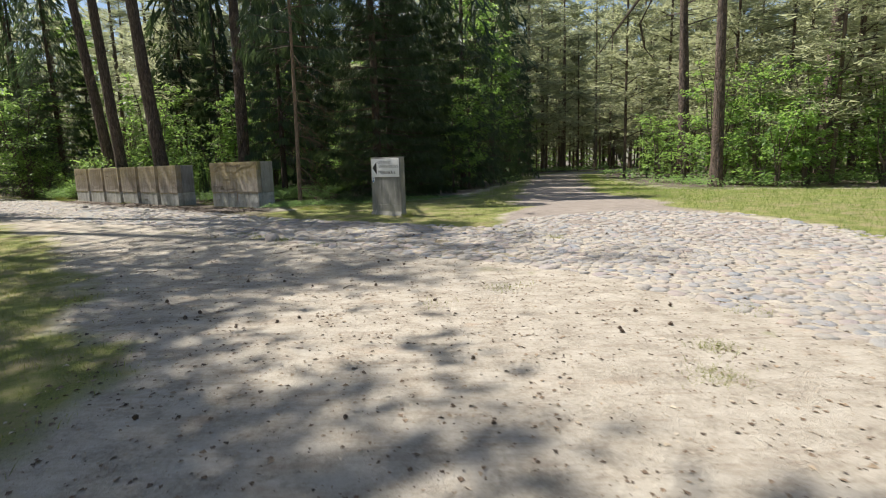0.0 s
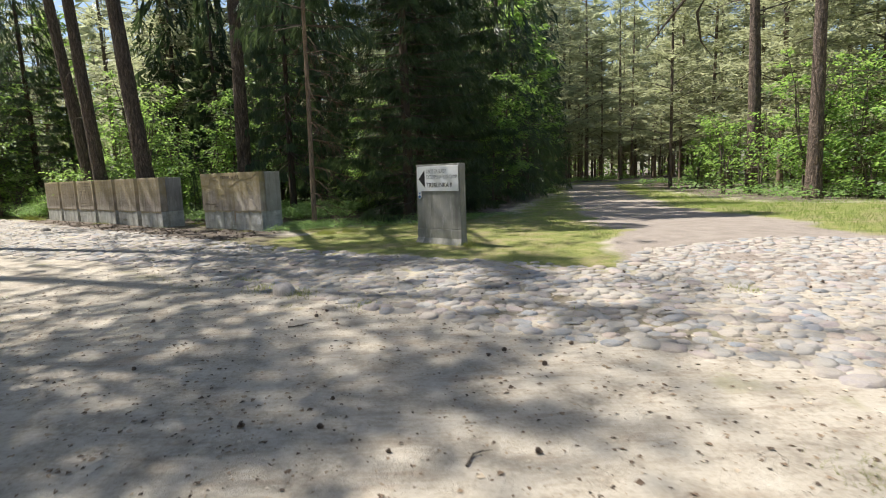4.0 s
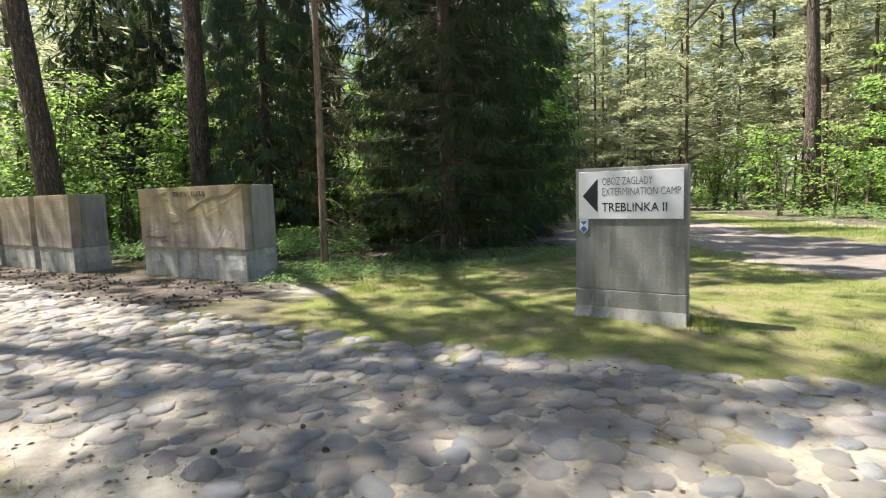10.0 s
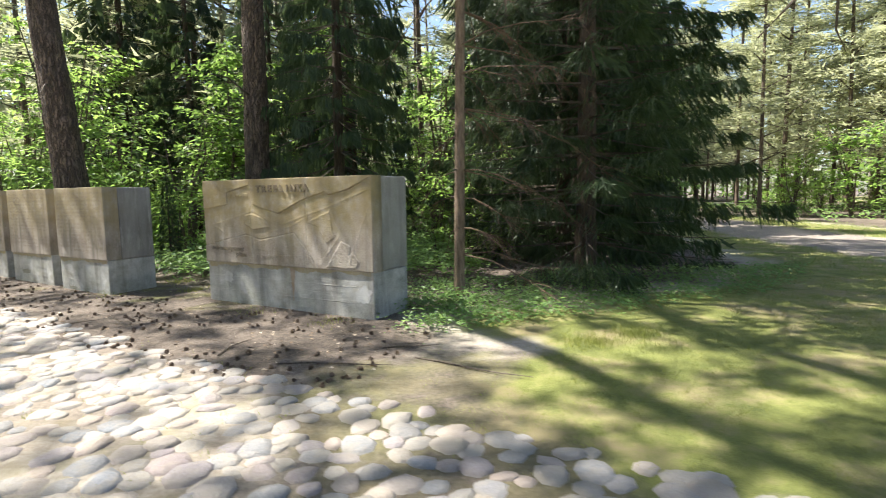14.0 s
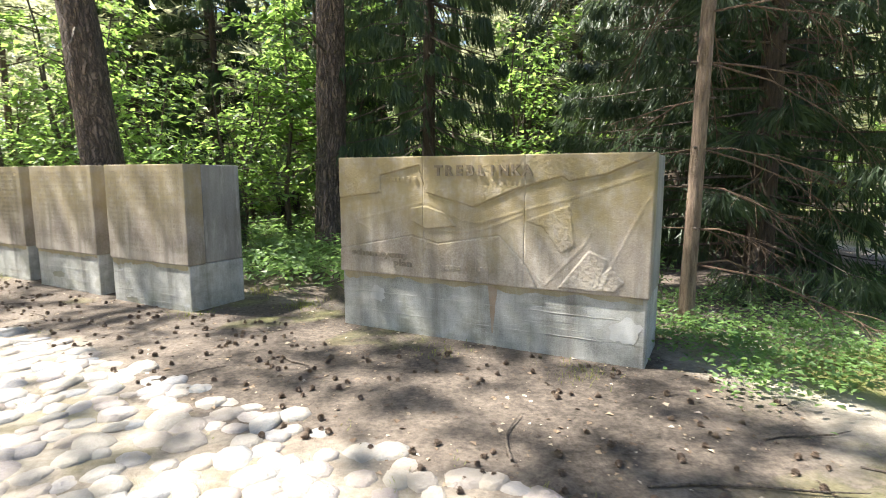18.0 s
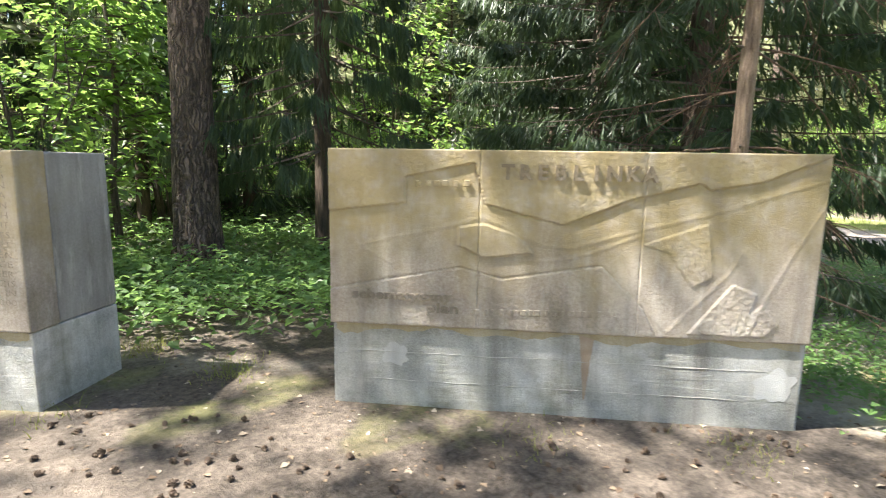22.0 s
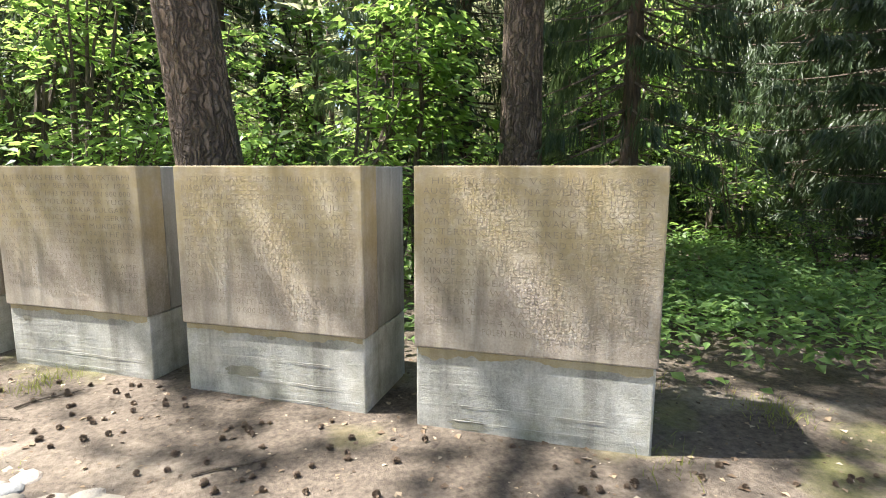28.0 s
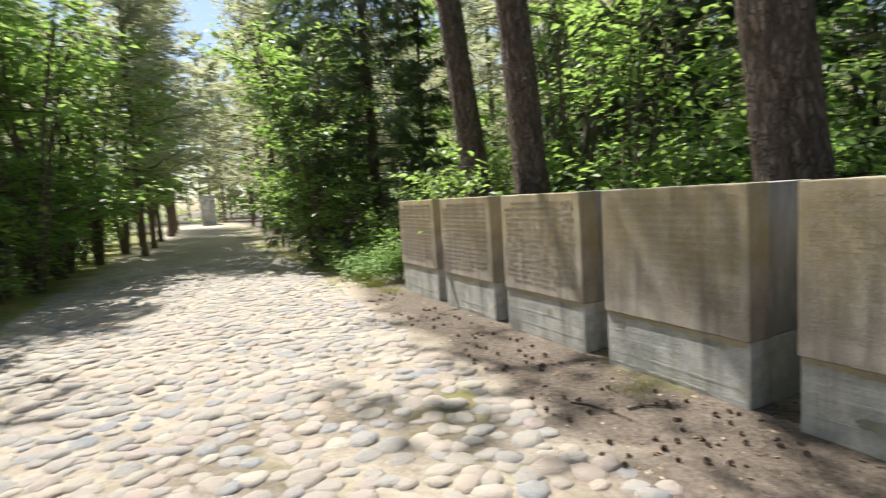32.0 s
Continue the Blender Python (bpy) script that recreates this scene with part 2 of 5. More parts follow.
M_LIME = stony("lime_line", [(0.38, (0.38, 0.375, 0.35)), (0.6, (0.60, 0.595, 0.57))], 20, 0.5)
M_STEEL = plain("screw_steel", (0.4, 0.4, 0.4), 0.35, 0.9)
M_RUST = stony("rust_run", [(0.35, (0.34, 0.23, 0.155)), (0.65, (0.50, 0.42, 0.34))], 14, 0.2)
M_PATCH = stony("mortar_patch", [(0.35, (0.52, 0.53, 0.53)), (0.6, (0.72, 0.72, 0.71))], 12, 0.3)
# moss stains, and the painted dark of a notch in one plinth
M_MOSS_NOTCH = stony("damp_moss", [(0.35, (0.20, 0.195, 0.15)), (0.65, (0.40, 0.395, 0.335))], 12, 0.4)
M_CONE = plain("cone_scale", (0.14, 0.10, 0.072), 0.8, 0, 0.5)


def cobble_material():
    m, nt, b = nodes_of("field_stone")
    at = coords(nt)
    isle = nt.nodes.new("ShaderNodeNewGeometry").outputs["Random Per Island"]
    info = nt.nodes.new("ShaderNodeObjectInfo").outputs["Random"]
    pick = maths(nt, "FRACT", maths(nt, "ADD", isle, maths(nt, "MULTIPLY", info, 7.3)))
    tone = ramp(nt, pick, [(0.0, (0.23, 0.235, 0.255)), (0.18, (0.40, 0.36, 0.31)), (0.34, (0.17, 0.21, 0.275)), (0.48, (0.35, 0.315, 0.27)), (0.62, (0.34, 0.265, 0.27)), (0.76, (0.24, 0.27, 0.315)), (0.88, (0.42, 0.32, 0.275)), (1.0, (0.50, 0.46, 0.41))])
    speck = grain(nt, at, 70, 5, 0.7)
    col = mix(nt, 0.3, tone, ramp(nt, speck, [(0.35, (0.2, 0.19, 0.17)), (0.65, (0.5, 0.48, 0.44))]))
    dust = ramp(nt, grain(nt, coords(nt, True), 1.7, 5), [(0.42, (0, 0, 0)), (0.62, (1, 1, 1))])
    blotch = ramp(nt, grain(nt, coords(nt, True), 11, 6, 0.7), [(0.46, (0, 0, 0)), (0.62, (0.5, 0.5, 0.5))])
    col = mix(nt, blotch, col, (0.40, 0.35, 0.28))
    col = mix(nt, maths(nt, "MULTIPLY", dust, 0.4), col, (0.45, 0.395, 0.32))
    nt.links.new(col, b.inputs["Base Color"])
    b.inputs["Roughness"].default_value = 0.8
    bump(nt, b, maths(nt, "ADD", speck, grain(nt, coords(nt, True), 22, 5)), 0.8, 0.02)
    return m


def litter_material():
    """Dead leaves, needles and bark flakes, from black-brown to bleached straw."""
    m, nt, b = nodes_of("dry_litter")
    isle = nt.nodes.new("ShaderNodeNewGeometry").outputs["Random Per Island"]
    nt.links.new(ramp(nt, isle, [(0.0, (0.05, 0.035, 0.025)), (0.45, (0.17, 0.115, 0.075)), (0.8, (0.33, 0.25, 0.17)), (1.0, (0.55, 0.48, 0.38))]), b.inputs["Base Color"])
    b.inputs["Roughness"].default_value = 0.85
    return m


M_LITTER = litter_material()
M_COBBLE = cobble_material()


def ground_material():
    """Sand, moss and grass, needle litter and gravel, by the zones of the ground sheet."""
    m, nt, b = nodes_of("forest_ground")
    at = coords(nt, True)
    zone = nt.nodes.new("ShaderNodeVertexColor")
    zone.layer_name = "zone"
    sep = nt.nodes.new("ShaderNodeSeparateColor")
    nt.links.new(zone.outputs["Color"], sep.inputs[0])
    big, mid, fine, tiny = grain(nt, at, 0.55, 5), grain(nt, at, 3.2, 6, 0.65), grain(nt, at, 28, 6, 0.7), grain(nt, at, 140, 3)
    ragged = maths(nt, "MULTIPLY", maths(nt, "SUBTRACT", mid, 0.5), 0.9)
    sand = ramp(nt, maths(nt, "ADD", maths(nt, "MULTIPLY", mid, 0.6), maths(nt, "MULTIPLY", fine, 0.4)), [(0.34, (0.27, 0.23, 0.18)), (0.5, (0.47, 0.415, 0.34)), (0.66, (0.59, 0.54, 0.46))])
    needles = ramp(nt, grain(nt, stretched(nt, at, 1.5, 8, 1), 1.0, 7, 0.75), [(0.5, (0, 0, 0)), (0.66, (1, 1, 1))])
    sand = mix(nt, maths(nt, "MULTIPLY", needles, 0.42), sand, (0.22, 0.155, 0.105))
    rusty = ramp(nt, grain(nt, stretched(nt, at, 0.9, 1.6, 1), 1.0, 5, 0.7), [(0.60, (0, 0, 0)), (0.70, (0.55, 0.55, 0.55))])
    sand = mix(nt, maths(nt, "MULTIPLY", rusty, fine), sand, (0.42, 0.24, 0.13))
    litter = ramp(nt, maths(nt, "ADD", maths(nt, "MULTIPLY", fine, 0.6), maths(nt, "MULTIPLY", big, 0.4)), [(0.36, (0.052, 0.041, 0.032)), (0.5, (0.145, 0.116, 0.093)), (0.66, (0.265, 0.22, 0.178))])
    grass = ramp(nt, maths(nt, "ADD", maths(nt, "MULTIPLY", mid, 0.5), maths(nt, "MULTIPLY", tiny, 0.5)), [(0.32, (0.07, 0.09, 0.022)), (0.5, (0.20, 0.22, 0.055)), (0.68, (0.38, 0.37, 0.12))])
    grass = mix(nt, ramp(nt, grain(nt, at, 1.6, 6, 0.7), [(0.47, (0, 0, 0)), (0.62, (0.75, 0.75, 0.75))]), grass, (0.30, 0.235, 0.14))
    gravel = ramp(nt, maths(nt, "ADD", maths(nt, "MULTIPLY", tiny, 0.6), maths(nt, "MULTIPLY", mid, 0.4)), [(0.35, (0.20, 0.165, 0.14)), (0.65, (0.40, 0.345, 0.30))])

    def soft(channel):
        return ramp(nt, maths(nt, "ADD", sep.outputs[channel], ragged), [(0.28, (0, 0, 0)), (0.72, (1, 1, 1))])

    col = mix(nt, soft(2), sand, gravel)
    col = mix(nt, soft(1), col, litter)
    col = mix(nt, soft(0), col, grass)
    nt.links.new(col, b.inputs["Base Color"])
    b.inputs["Roughness"].default_value = 0.95
    bump(nt, b, maths(nt, "ADD", maths(nt, "MULTIPLY", fine, 0.7), maths(nt, "MULTIPLY", tiny, 0.5)), 0.9, 0.03)
    return m


M_GROUND = ground_material()


# ---- mesh helpers ----
class Geo:
    """Gathers vertices and faces for one mesh."""

    def __init__(self):
        self.v, self.f, self.n = [], [], 0

    def add(self, verts, faces):
        self.v.extend(verts)
        self.f.extend([tuple(i + self.n for i in face) for face in faces])
        self.n += len(verts)

    def mesh(self, name, material, smooth=False):
        me = bpy.data.meshes.new(name)
        me.from_pydata(self.v, [], self.f)
        me.materials.append(material)
        if smooth:
            me.polygons.foreach_set("use_smooth", [True] * len(me.polygons))
        me.update()
        return me


def child(name, me, parent, label=""):
    ob = new(name, me)
    ob.parent = parent
    return tagged(ob, label)


def part(name, bm, material, parent, label="", smooth=False):
    me = bpy.data.meshes.new(name)
    bm.to_mesh(me)
    bm.free()
    me.materials.append(material)
    if smooth:
        me.polygons.foreach_set("use_smooth", [True] * len(me.polygons))
    return child(name, me, parent, label)


def block(x0, x1, y0, y1, z0, z1, bevel=0.01, segments=2, wobble=0.0):
    """A box with worn, rounded edges."""
    bm = bmesh.new()
    bmesh.ops.create_cube(bm, size=1)
    for v in bm.verts:
        v.co = Vector(((x0 + x1) / 2 + v.co.x * (x1 - x0), (y0 + y1) / 2 + v.co.y * (y1 - y0), (z0 + z1) / 2 + v.co.z * (z1 - z0)))
    if bevel:
        bmesh.ops.bevel(bm, geom=bm.edges[:], offset=bevel, segments=segments, affect="EDGES", profile=0.6)
    if wobble:
        for v in bm.verts:
            v.co += noise.noise_vector(v.co * 3.1) * wobble
    return bm


def tube(geo, points, radii, sides=6, cap=True):
    """A tapered tube along points."""
    verts, faces = [], []
    for i, p in enumerate(points):
        p = Vector(p)
        d = (Vector(points[min(i + 1, len(points) - 1)]) - Vector(points[max(i - 1, 0)])).normalized()
        a = d.orthogonal().normalized() if abs(d.z) < 0.9 else Vector((1, 0, 0)) - d * d.x
        a.normalize()
        b = d.cross(a)
        for k in range(sides):
            w = 2 * math.pi * k / sides
            verts.append(p + (a * math.cos(w) + b * math.sin(w)) * radii[i])
    for i in range(len(points) - 1):
        for k in range(sides):
            j = (k + 1) % sides
            faces.append((i * sides + k, i * sides + j, (i + 1) * sides + j, (i + 1) * sides + k))
    if cap:
        faces.append(tuple(range(sides))[::-1])
        faces.append(tuple(range((len(points) - 1) * sides, len(points) * sides)))
    geo.add(verts, faces)


# ---- the lie of the land ----
def smooth_step(v):
    v = min(max(v, 0.0), 1.0)
    return v * v * (3 - 2 * v)


def land(x, y):
    """Height of the ground."""
    z = 0.23 * smooth_step((y - 6) / 10)
    z += 0.03 * noise.noise(Vector((x * 0.35, y * 0.35, 1.7))) + 0.008 * noise.noise(Vector((x * 1.9, y * 1.9, 4.1)))
    return z


# the cobbled road: its near and far edges, from far left to the near right
NEAR_EDGE = [(-66, 55), (-32, 29.0), (-20.5, 20.6), (-14.5, 16.6), (-10.5, 14.6), (-5.94, 12.46), (-3.39, 10.57), (-1.03, 8.88), (0.9, 8.0), (2.0, 6.9), (3.4, 4.1), (5.0, -3), (6.5, -12)]
FAR_EDGE = [(-63, 59.5), (-30.5, 34.2), (-21.5, 27.5), (-14.5, 21.7), (-12.2, 20.0), (-10.5, 18.65), (-7.4, 16.2), (-4.1, 13.9), (-1.4, 12.4), (1.0, 11.3), (1.9, 12.6), (4.5, 13.6), (7.0, 12.6), (7.6, 9.0), (9.5, -3), (11, -12)]
# the gravel forest road: left and right edges
ROAD_LEFT = [(1.0, 11.2), (1.7, 14.0), (2.2, 18.0), (4.3, 30.0), (7.5, 46.0), (11.5, 54.0), (22.0, 62.0), (45.0, 70.0)]
ROAD_RIGHT = [(7.4, 7.0), (6.6, 12.0), (6.2, 17.0), (6.2, 22.0), (8.2, 32.0), (11.0, 44.0), (15.0, 51.0), (25.0, 58.5), (46.0, 66.0)]


def inside(poly, x, y):
    hit = False
    for (x0, y0), (x1, y1) in zip(poly, poly[1:] + poly[:1]):
        if (y0 > y) != (y1 > y) and x < x0 + (y - y0) / (y1 - y0) * (x1 - x0):
            hit = not hit
    return hit


def gap_to(poly, x, y):
    """Distance to a closed outline, negative within it."""
    best = 1e9
    for (x0, y0), (x1, y1) in zip(poly, poly[1:] + poly[:1]):
        dx, dy = x1 - x0, y1 - y0
        t = min(max(((x - x0) * dx + (y - y0) * dy) / (dx * dx + dy * dy), 0), 1)
        best = min(best, math.hypot(x - x0 - t * dx, y - y0 - t * dy))
    return -best if inside(poly, x, y) else best


COBBLED = NEAR_EDGE + FAR_EDGE[::-1]
GRAVEL = ROAD_LEFT + ROAD_RIGHT[::-1]
# bare sand on which the walk begins
SAND = [(-2.3, -12), (-2.3, 2.5), (-2.8, 4.1), (-3.9, 5.6), (-7.4, 10.1), (-11, 13.2), (-14.5, 16.6), (-10.5, 14.6), (-5.94, 12.46), (-3.39, 10.57), (-1.03, 8.88), (0.9, 8.0), (2.0, 6.9), (3.4, 4.1), (5.0, -3), (6.5, -12)]
# forest floor behind the stones and under the trees
WOOD_A = [(-70, 66), (-31, 36), (-22, 28.8), (-18.2, 26.2), (-13.6, 22.2), (-8.2, 19.2), (-5.7, 17.4), (-3.5, 18.0), (-1.3, 18.9), (0.6, 21.0), (1.8, 25), (3.8, 31), (6.4, 45), (10.5, 56), (21, 64.5), (45, 73), (45, 95), (-70, 95)]
WOOD_D = [(24, 12), (16, 18.5), (12, 20.5), (9.4, 21.8), (9.3, 26), (10.6, 36), (13, 45), (26, 55), (46, 62), (70, 62), (70, -30), (26, -30)]
WOOD_E = [(-70, 54), (-36, 30), (-24.5, 21.5), (-16, 15), (-11.5, 10.5), (-8.5, 5.5), (-6.5, -1), (-6, -30), (-70, -30)]
# trodden apron of needles and cones before the stones
APRON = [(-17.5, 24.6), (-12.2, 20.0), (-10.5, 18.65), (-7.4, 16.0), (-6.1, 15.4), (-5.5, 16.6), (-5.7, 17.6), (-8.2, 19.4), (-13.6, 22.4), (-18.2, 26.2)]


def axis(spans):
    out = []
    for a, b, s in spans:
        n = max(1, round((b - a) / s))
        out += [a + (b - a) * i / n for i in range(n)]
    return out + [spans[-1][1]]


def build_ground():
    xs = axis([(-420, -120, 50), (-120, -60, 10), (-60, -24, 1.2), (-24, -15, 0.4), (-15, 5, 0.16), (5, 12, 0.35), (12, 40, 1.2), (40, 120, 10), (120, 420, 50)])
    ys = axis([(-420, -120, 50), (-120, -20, 10), (-20, -4, 1.0), (-4, 0, 0.4), (0, 22, 0.16), (22, 34, 0.4), (34, 80, 1.5), (80, 140, 10), (140, 420, 50)])
    verts = [(x, y, land(x, y)) for y in ys for x in xs]
    w = len(xs)
    faces = [(j * w + i, j * w + i + 1, (j + 1) * w + i + 1, (j + 1) * w + i) for j in range(len(ys) - 1) for i in range(w - 1)]
    me = bpy.data.meshes.new("ground")
    me.from_pydata(verts, [], faces)
    me.materials.append(M_GROUND)
    me.polygons.foreach_set("use_smooth", [True] * len(me.polygons))
    zone = me.color_attributes.new("zone", "FLOAT_COLOR", "POINT")
    buf = []
    for x, y, z in verts:
        far = abs(x) > 60 or y > 80 or y < -30
        if far:
            buf += [0.2, 1.0, 0.0, 1.0]
            continue
        cob, sand, gravel, apron = gap_to(COBBLED, x, y), gap_to(SAND, x, y), gap_to(GRAVEL, x, y), gap_to(APRON, x, y)
        wood = min(gap_to(WOOD_A, x, y), gap_to(WOOD_D, x, y), gap_to(WOOD_E, x, y))
        rag = 0.55 * noise.noise(Vector((x * 0.9, y * 0.9, 3))) + 0.35 * noise.noise(Vector((x * 2.7, y * 2.7, 8)))
        bare = (min(cob, sand, gravel) if max(cob, sand) > 0.4 else -1.0) + rag
        wood, apron = wood + rag, apron + rag
        grass = smooth_step((bare + 0.8) / 1.3) * smooth_step((wood + 0.8) / 2.0) * smooth_step((apron - 0.2) / 1.0)
        litter = max(smooth_step((0.5 - wood) / 1.4), 1.0 * smooth_step((0.9 - apron) / 1.5))
        if apron < 0.4:
            v = min((x + 9.547) * 0.5802 + (y - 19.403) * 0.8145, (x + 5.953) * 0.5763 + (y - 17.305) * 0.8172)
            moss = noise.noise(Vector((x * 1.5, y * 1.5, 12))) + 0.5 * smooth_step((v + 1.3) / 1.2)
            grass = max(grass, 0.40 * smooth_step((moss - 0.30) / 0.5))
        spot = smooth_step((1.5 - math.hypot((x + 5.1) / 1.3, (y - 15.0) / 1.1) + 0.5 * rag) / 0.7)
        litter, grass = max(litter, 0.85 * spot), max(grass, 0.46 * spot)
        if cob < 0 and -17 < x < 2.5:
            bed = smooth_step(-cob / 0.3) * smooth_step((x + 17) / 2.5) * smooth_step((2.5 - x) / 1.5)
            litter, grass = max(litter, 0.62 * bed * smooth_step(0.6 + 1.2 * rag)), max(grass, 0.30 * bed)
        buf += [grass, litter, smooth_step((0.5 - gravel) / 1.0), 1.0]
    zone.data.foreach_set("color", buf)
    me.update()
    return tagged(new("ground", me), "pale sandy ground with moss, grass and needle litter", "ground", "", "structure")


build_ground()


# ---- the memorial stones ----
def placed(name, left, right, z):
    """An Empty at a stone's front foot: x along the front to the right, y into its depth."""
    e = new(name)
    d = Vector((right[0] - left[0], right[1] - left[1], 0))
    e.matrix_world = Matrix.Translation((left[0], left[1], z)) @ Matrix.Rotation(math.atan2(d.y, d.x), 4, "Z")
    return e, d.length


def lettering(text, size, material, parent, x, z, y, align="LEFT", extrude=0.0015, spacing=1.0, name="lettering", width=1.0, thin=0.0):
    cu = bpy.data.curves.new(name, "FONT")
    cu.body, cu.size, cu.align_x, cu.align_y, cu.extrude = text, size, align, "CENTER", extrude
    cu.space_character = spacing
    cu.resolution_u = 2
    cu.offset = thin
    tmp = bpy.data.objects.new(name, cu)
    scene.collection.objects.link(tmp)
    bpy.context.view_layer.update()
    me = bpy.data.meshes.new_from_object(tmp.evaluated_get(bpy.context.evaluated_depsgraph_get()))
    bpy.data.objects.remove(tmp)
    if width != 1.0:
        for v in me.vertices:
            v.co.x *= width
    me.materials.clear()
    me.materials.append(material)
    ob = child(name, me, parent)
    ob.matrix_local = pose(x, y, z, 90, 0, 0)
    return ob


TEXT_EN = ["THERE WAS HERE A NAZI EXTERMI", "NATION CAMP BETWEEN JULY 1942", "AND AUGUST 1943 MORE THAN 800.000", "JEWS FROM POLAND USSR YUGO", "SLAVIA CZECHOSLOVAKIA BULGARIA", "AUSTRIA FRANCE BELGIUM GERMA", "NY AND GREECE WERE MURDERED", "ON AUGUST THE 2ND 1943 THE PRI", "SONERS ORGANIZED AN ARMED RE", "VOLT WHICH WAS CRASHED IN BLOOD", "BY THE NAZIS HANGMEN", "IN A PENITENCIARY LABOUR CAMP", "AT A DISTANCE OF 2 KM FROM HERE", "THE NAZIS MURDERED AN ESTIMATED", "NUMBER OF 10.000 POLES BETWEEN", "1941 AND 1944"]
TEXT_FR = ["ICI EXISTAIT DEPUIS JUILLET 1942", "JUSQU'AU MOIS D'AOUT 1943 UN CAMP", "HITLERIEN D'EXTERMINATION DANS LE", "QUEL PERIRENT PLUS DE 800.000 JUIFS", "DEPORTES DE POLOGNE UNION SOVIE", "TIQUE TCHECOSLOVAQUIE YOUGO", "SLAVIE BULGARIE AUTRICHE FRANCE", "BELGIQUE ALLEMAGNE ET GRECE", "LE 2 AOUT 1943 LES PRISONNIERS RE", "VOLTES ARMES EN MAIN SUCCOMBE", "RENT VICTIMES DE LA TYRANNIE SAN", "GLANTE DES NAZIS", "A LA DISTANCE DE 2 KM. DANS UN", "CAMP PENITENTIAIRE DE TRAVAIL", "LES NAZIS ONT ASSASSINE ENVIRON", "10.000 DE POLONAIS"]
TEXT_DE = ["HIER BESTAND VON JULI 1942 BIS", "AUGUST 1943 EIN NAZIVERNICHTUNGS", "LAGER IN DEM UBER 800.000 JUDEN", "AUS POLEN SOWJETUNION JUGOSLA", "WIEN TSCHECHOSLOWAKEI BULGARIEN", "OSTERREICH FRANKREICH DEUTSCH", "LAND UND GRIECHENLAND UMGEBRACHT", "WORDEN SIND        AM 2. AUGUST DES", "JAHRES 1943 ERHOBEN SICH DIE HAFT", "LINGE ZUM AUFSTAND DER VON DEN", "NAZIHENKERN BLUTIG NIEDERGE", "SCHLAGEN WURDE   2 KM VON HIER", "ENTFERNT ERRICHTETEN DIE NAZIS", "IN 1941 EIN STRAFARBEITSLAGER IN", "DEM BIS 1944 ANNAHERND 10.000", "POLEN ERMORDET WURDEN"]


def writing_bars(parent, width, z_top, z_bottom, rows, y, seed):
    """Rows of carved words that cannot be read."""
    rnd = random.Random(seed)
    geo = Geo()
    for r in range(rows):
        z = z_top + (z_bottom - z_top) * r / (rows - 1)
        x = 0.08 if r not in (0, rows - 1) else 0.2
        end = width - 0.08 if r != rows - 1 else width - 0.4
        h = 0.017
        while x < end:
            for _ in range(rnd.randint(2, 9)):
                if x > end:
                    break
                w = rnd.uniform(0.012, 0.024)
                for x0, x1, z0, z1 in ((x, x + 0.006, z - h, z + h), (x, x + w, rnd.choice((z - h, z + h - 0.006, z - 0.003)), None)):
                    z1 = z0 + 0.006 if z1 is None else z1
                    geo.add([(x0, y, z0), (x1, y, z0), (x1, y, z1), (x0, y, z1), (x0, y + .004, z0), (x1, y + .004, z0), (x1, y + .004, z1), (x0, y + .004, z1)],
                            [(0, 1, 2, 3), (0, 4, 5, 1), (1, 5, 6, 2), (2, 6, 7, 3), (3, 7, 4, 0)])
                x += w + 0.011
            x += 0.03
    tagged(child("lettering", geo.mesh("lettering", M_LETTER_FAINT), parent, "rows of shallow carved letters"), "", "", "", "stuff")


ROW_LEFT, ROW_STEP, STONE_W, STONE_D = Vector((-10.568, 20.126)), Vector((-1.252, 0.934)), 1.253, 0.67


def board_marks(parent, x0, x1, y, heights, seed):
    """Raised lime lines that the form boards left on a plinth, broken here and there."""
    rnd = random.Random(seed)
    for z in heights:
        a0, a1 = x0 + rnd.uniform(0.0, 0.25), x1 - rnd.uniform(0.0, 0.3)
        n = int((a1 - a0) / 0.03)
        verts, faces = [], []
        for i in range(n + 1):
            c = a0 + (a1 - a0) * i / n
            zc = z + 0.006 * noise.noise(Vector((c * 5, z * 9, seed)))
            h = max(0.0006, 0.0028 + 0.0035 * noise.noise(Vector((c * 13, z, seed))))
            verts += [(c, y, zc - h), (c, y - h * 0.35, zc), (c, y, zc + h)]
        for i in range(n):
            k = 3 * i
            faces += [(k, k + 3, k + 4, k + 1), (k + 1, k + 4, k + 5, k + 2)]
        g = Geo()
        g.add(verts, faces)
        child("board_mark", g.mesh("board_mark", M_LIME), parent)


def seep(parent, x0, x1, y, top, seed):
    """The ochre stain that has run from the sandstone down the head of its plinth."""
    verts, faces = [], []
    n = 60
    for i in range(n + 1):
        c = x0 + (x1 - x0) * i / n
        d = max(0.006, 0.035 + 0.05 * noise.noise(Vector((c * 4, seed, 1))) + 0.02 * noise.noise(Vector((c * 23, seed, 2))))
        verts += [(c, y, top - d), (c, y, top)]
    for i in range(n):
        faces.append((2 * i, 2 * i + 2, 2 * i + 3, 2 * i + 1))
    g = Geo()
    g.add(verts, faces)
    child("stain", g.mesh("stain", M_SEEP), parent, "ochre seep below the sandstone")


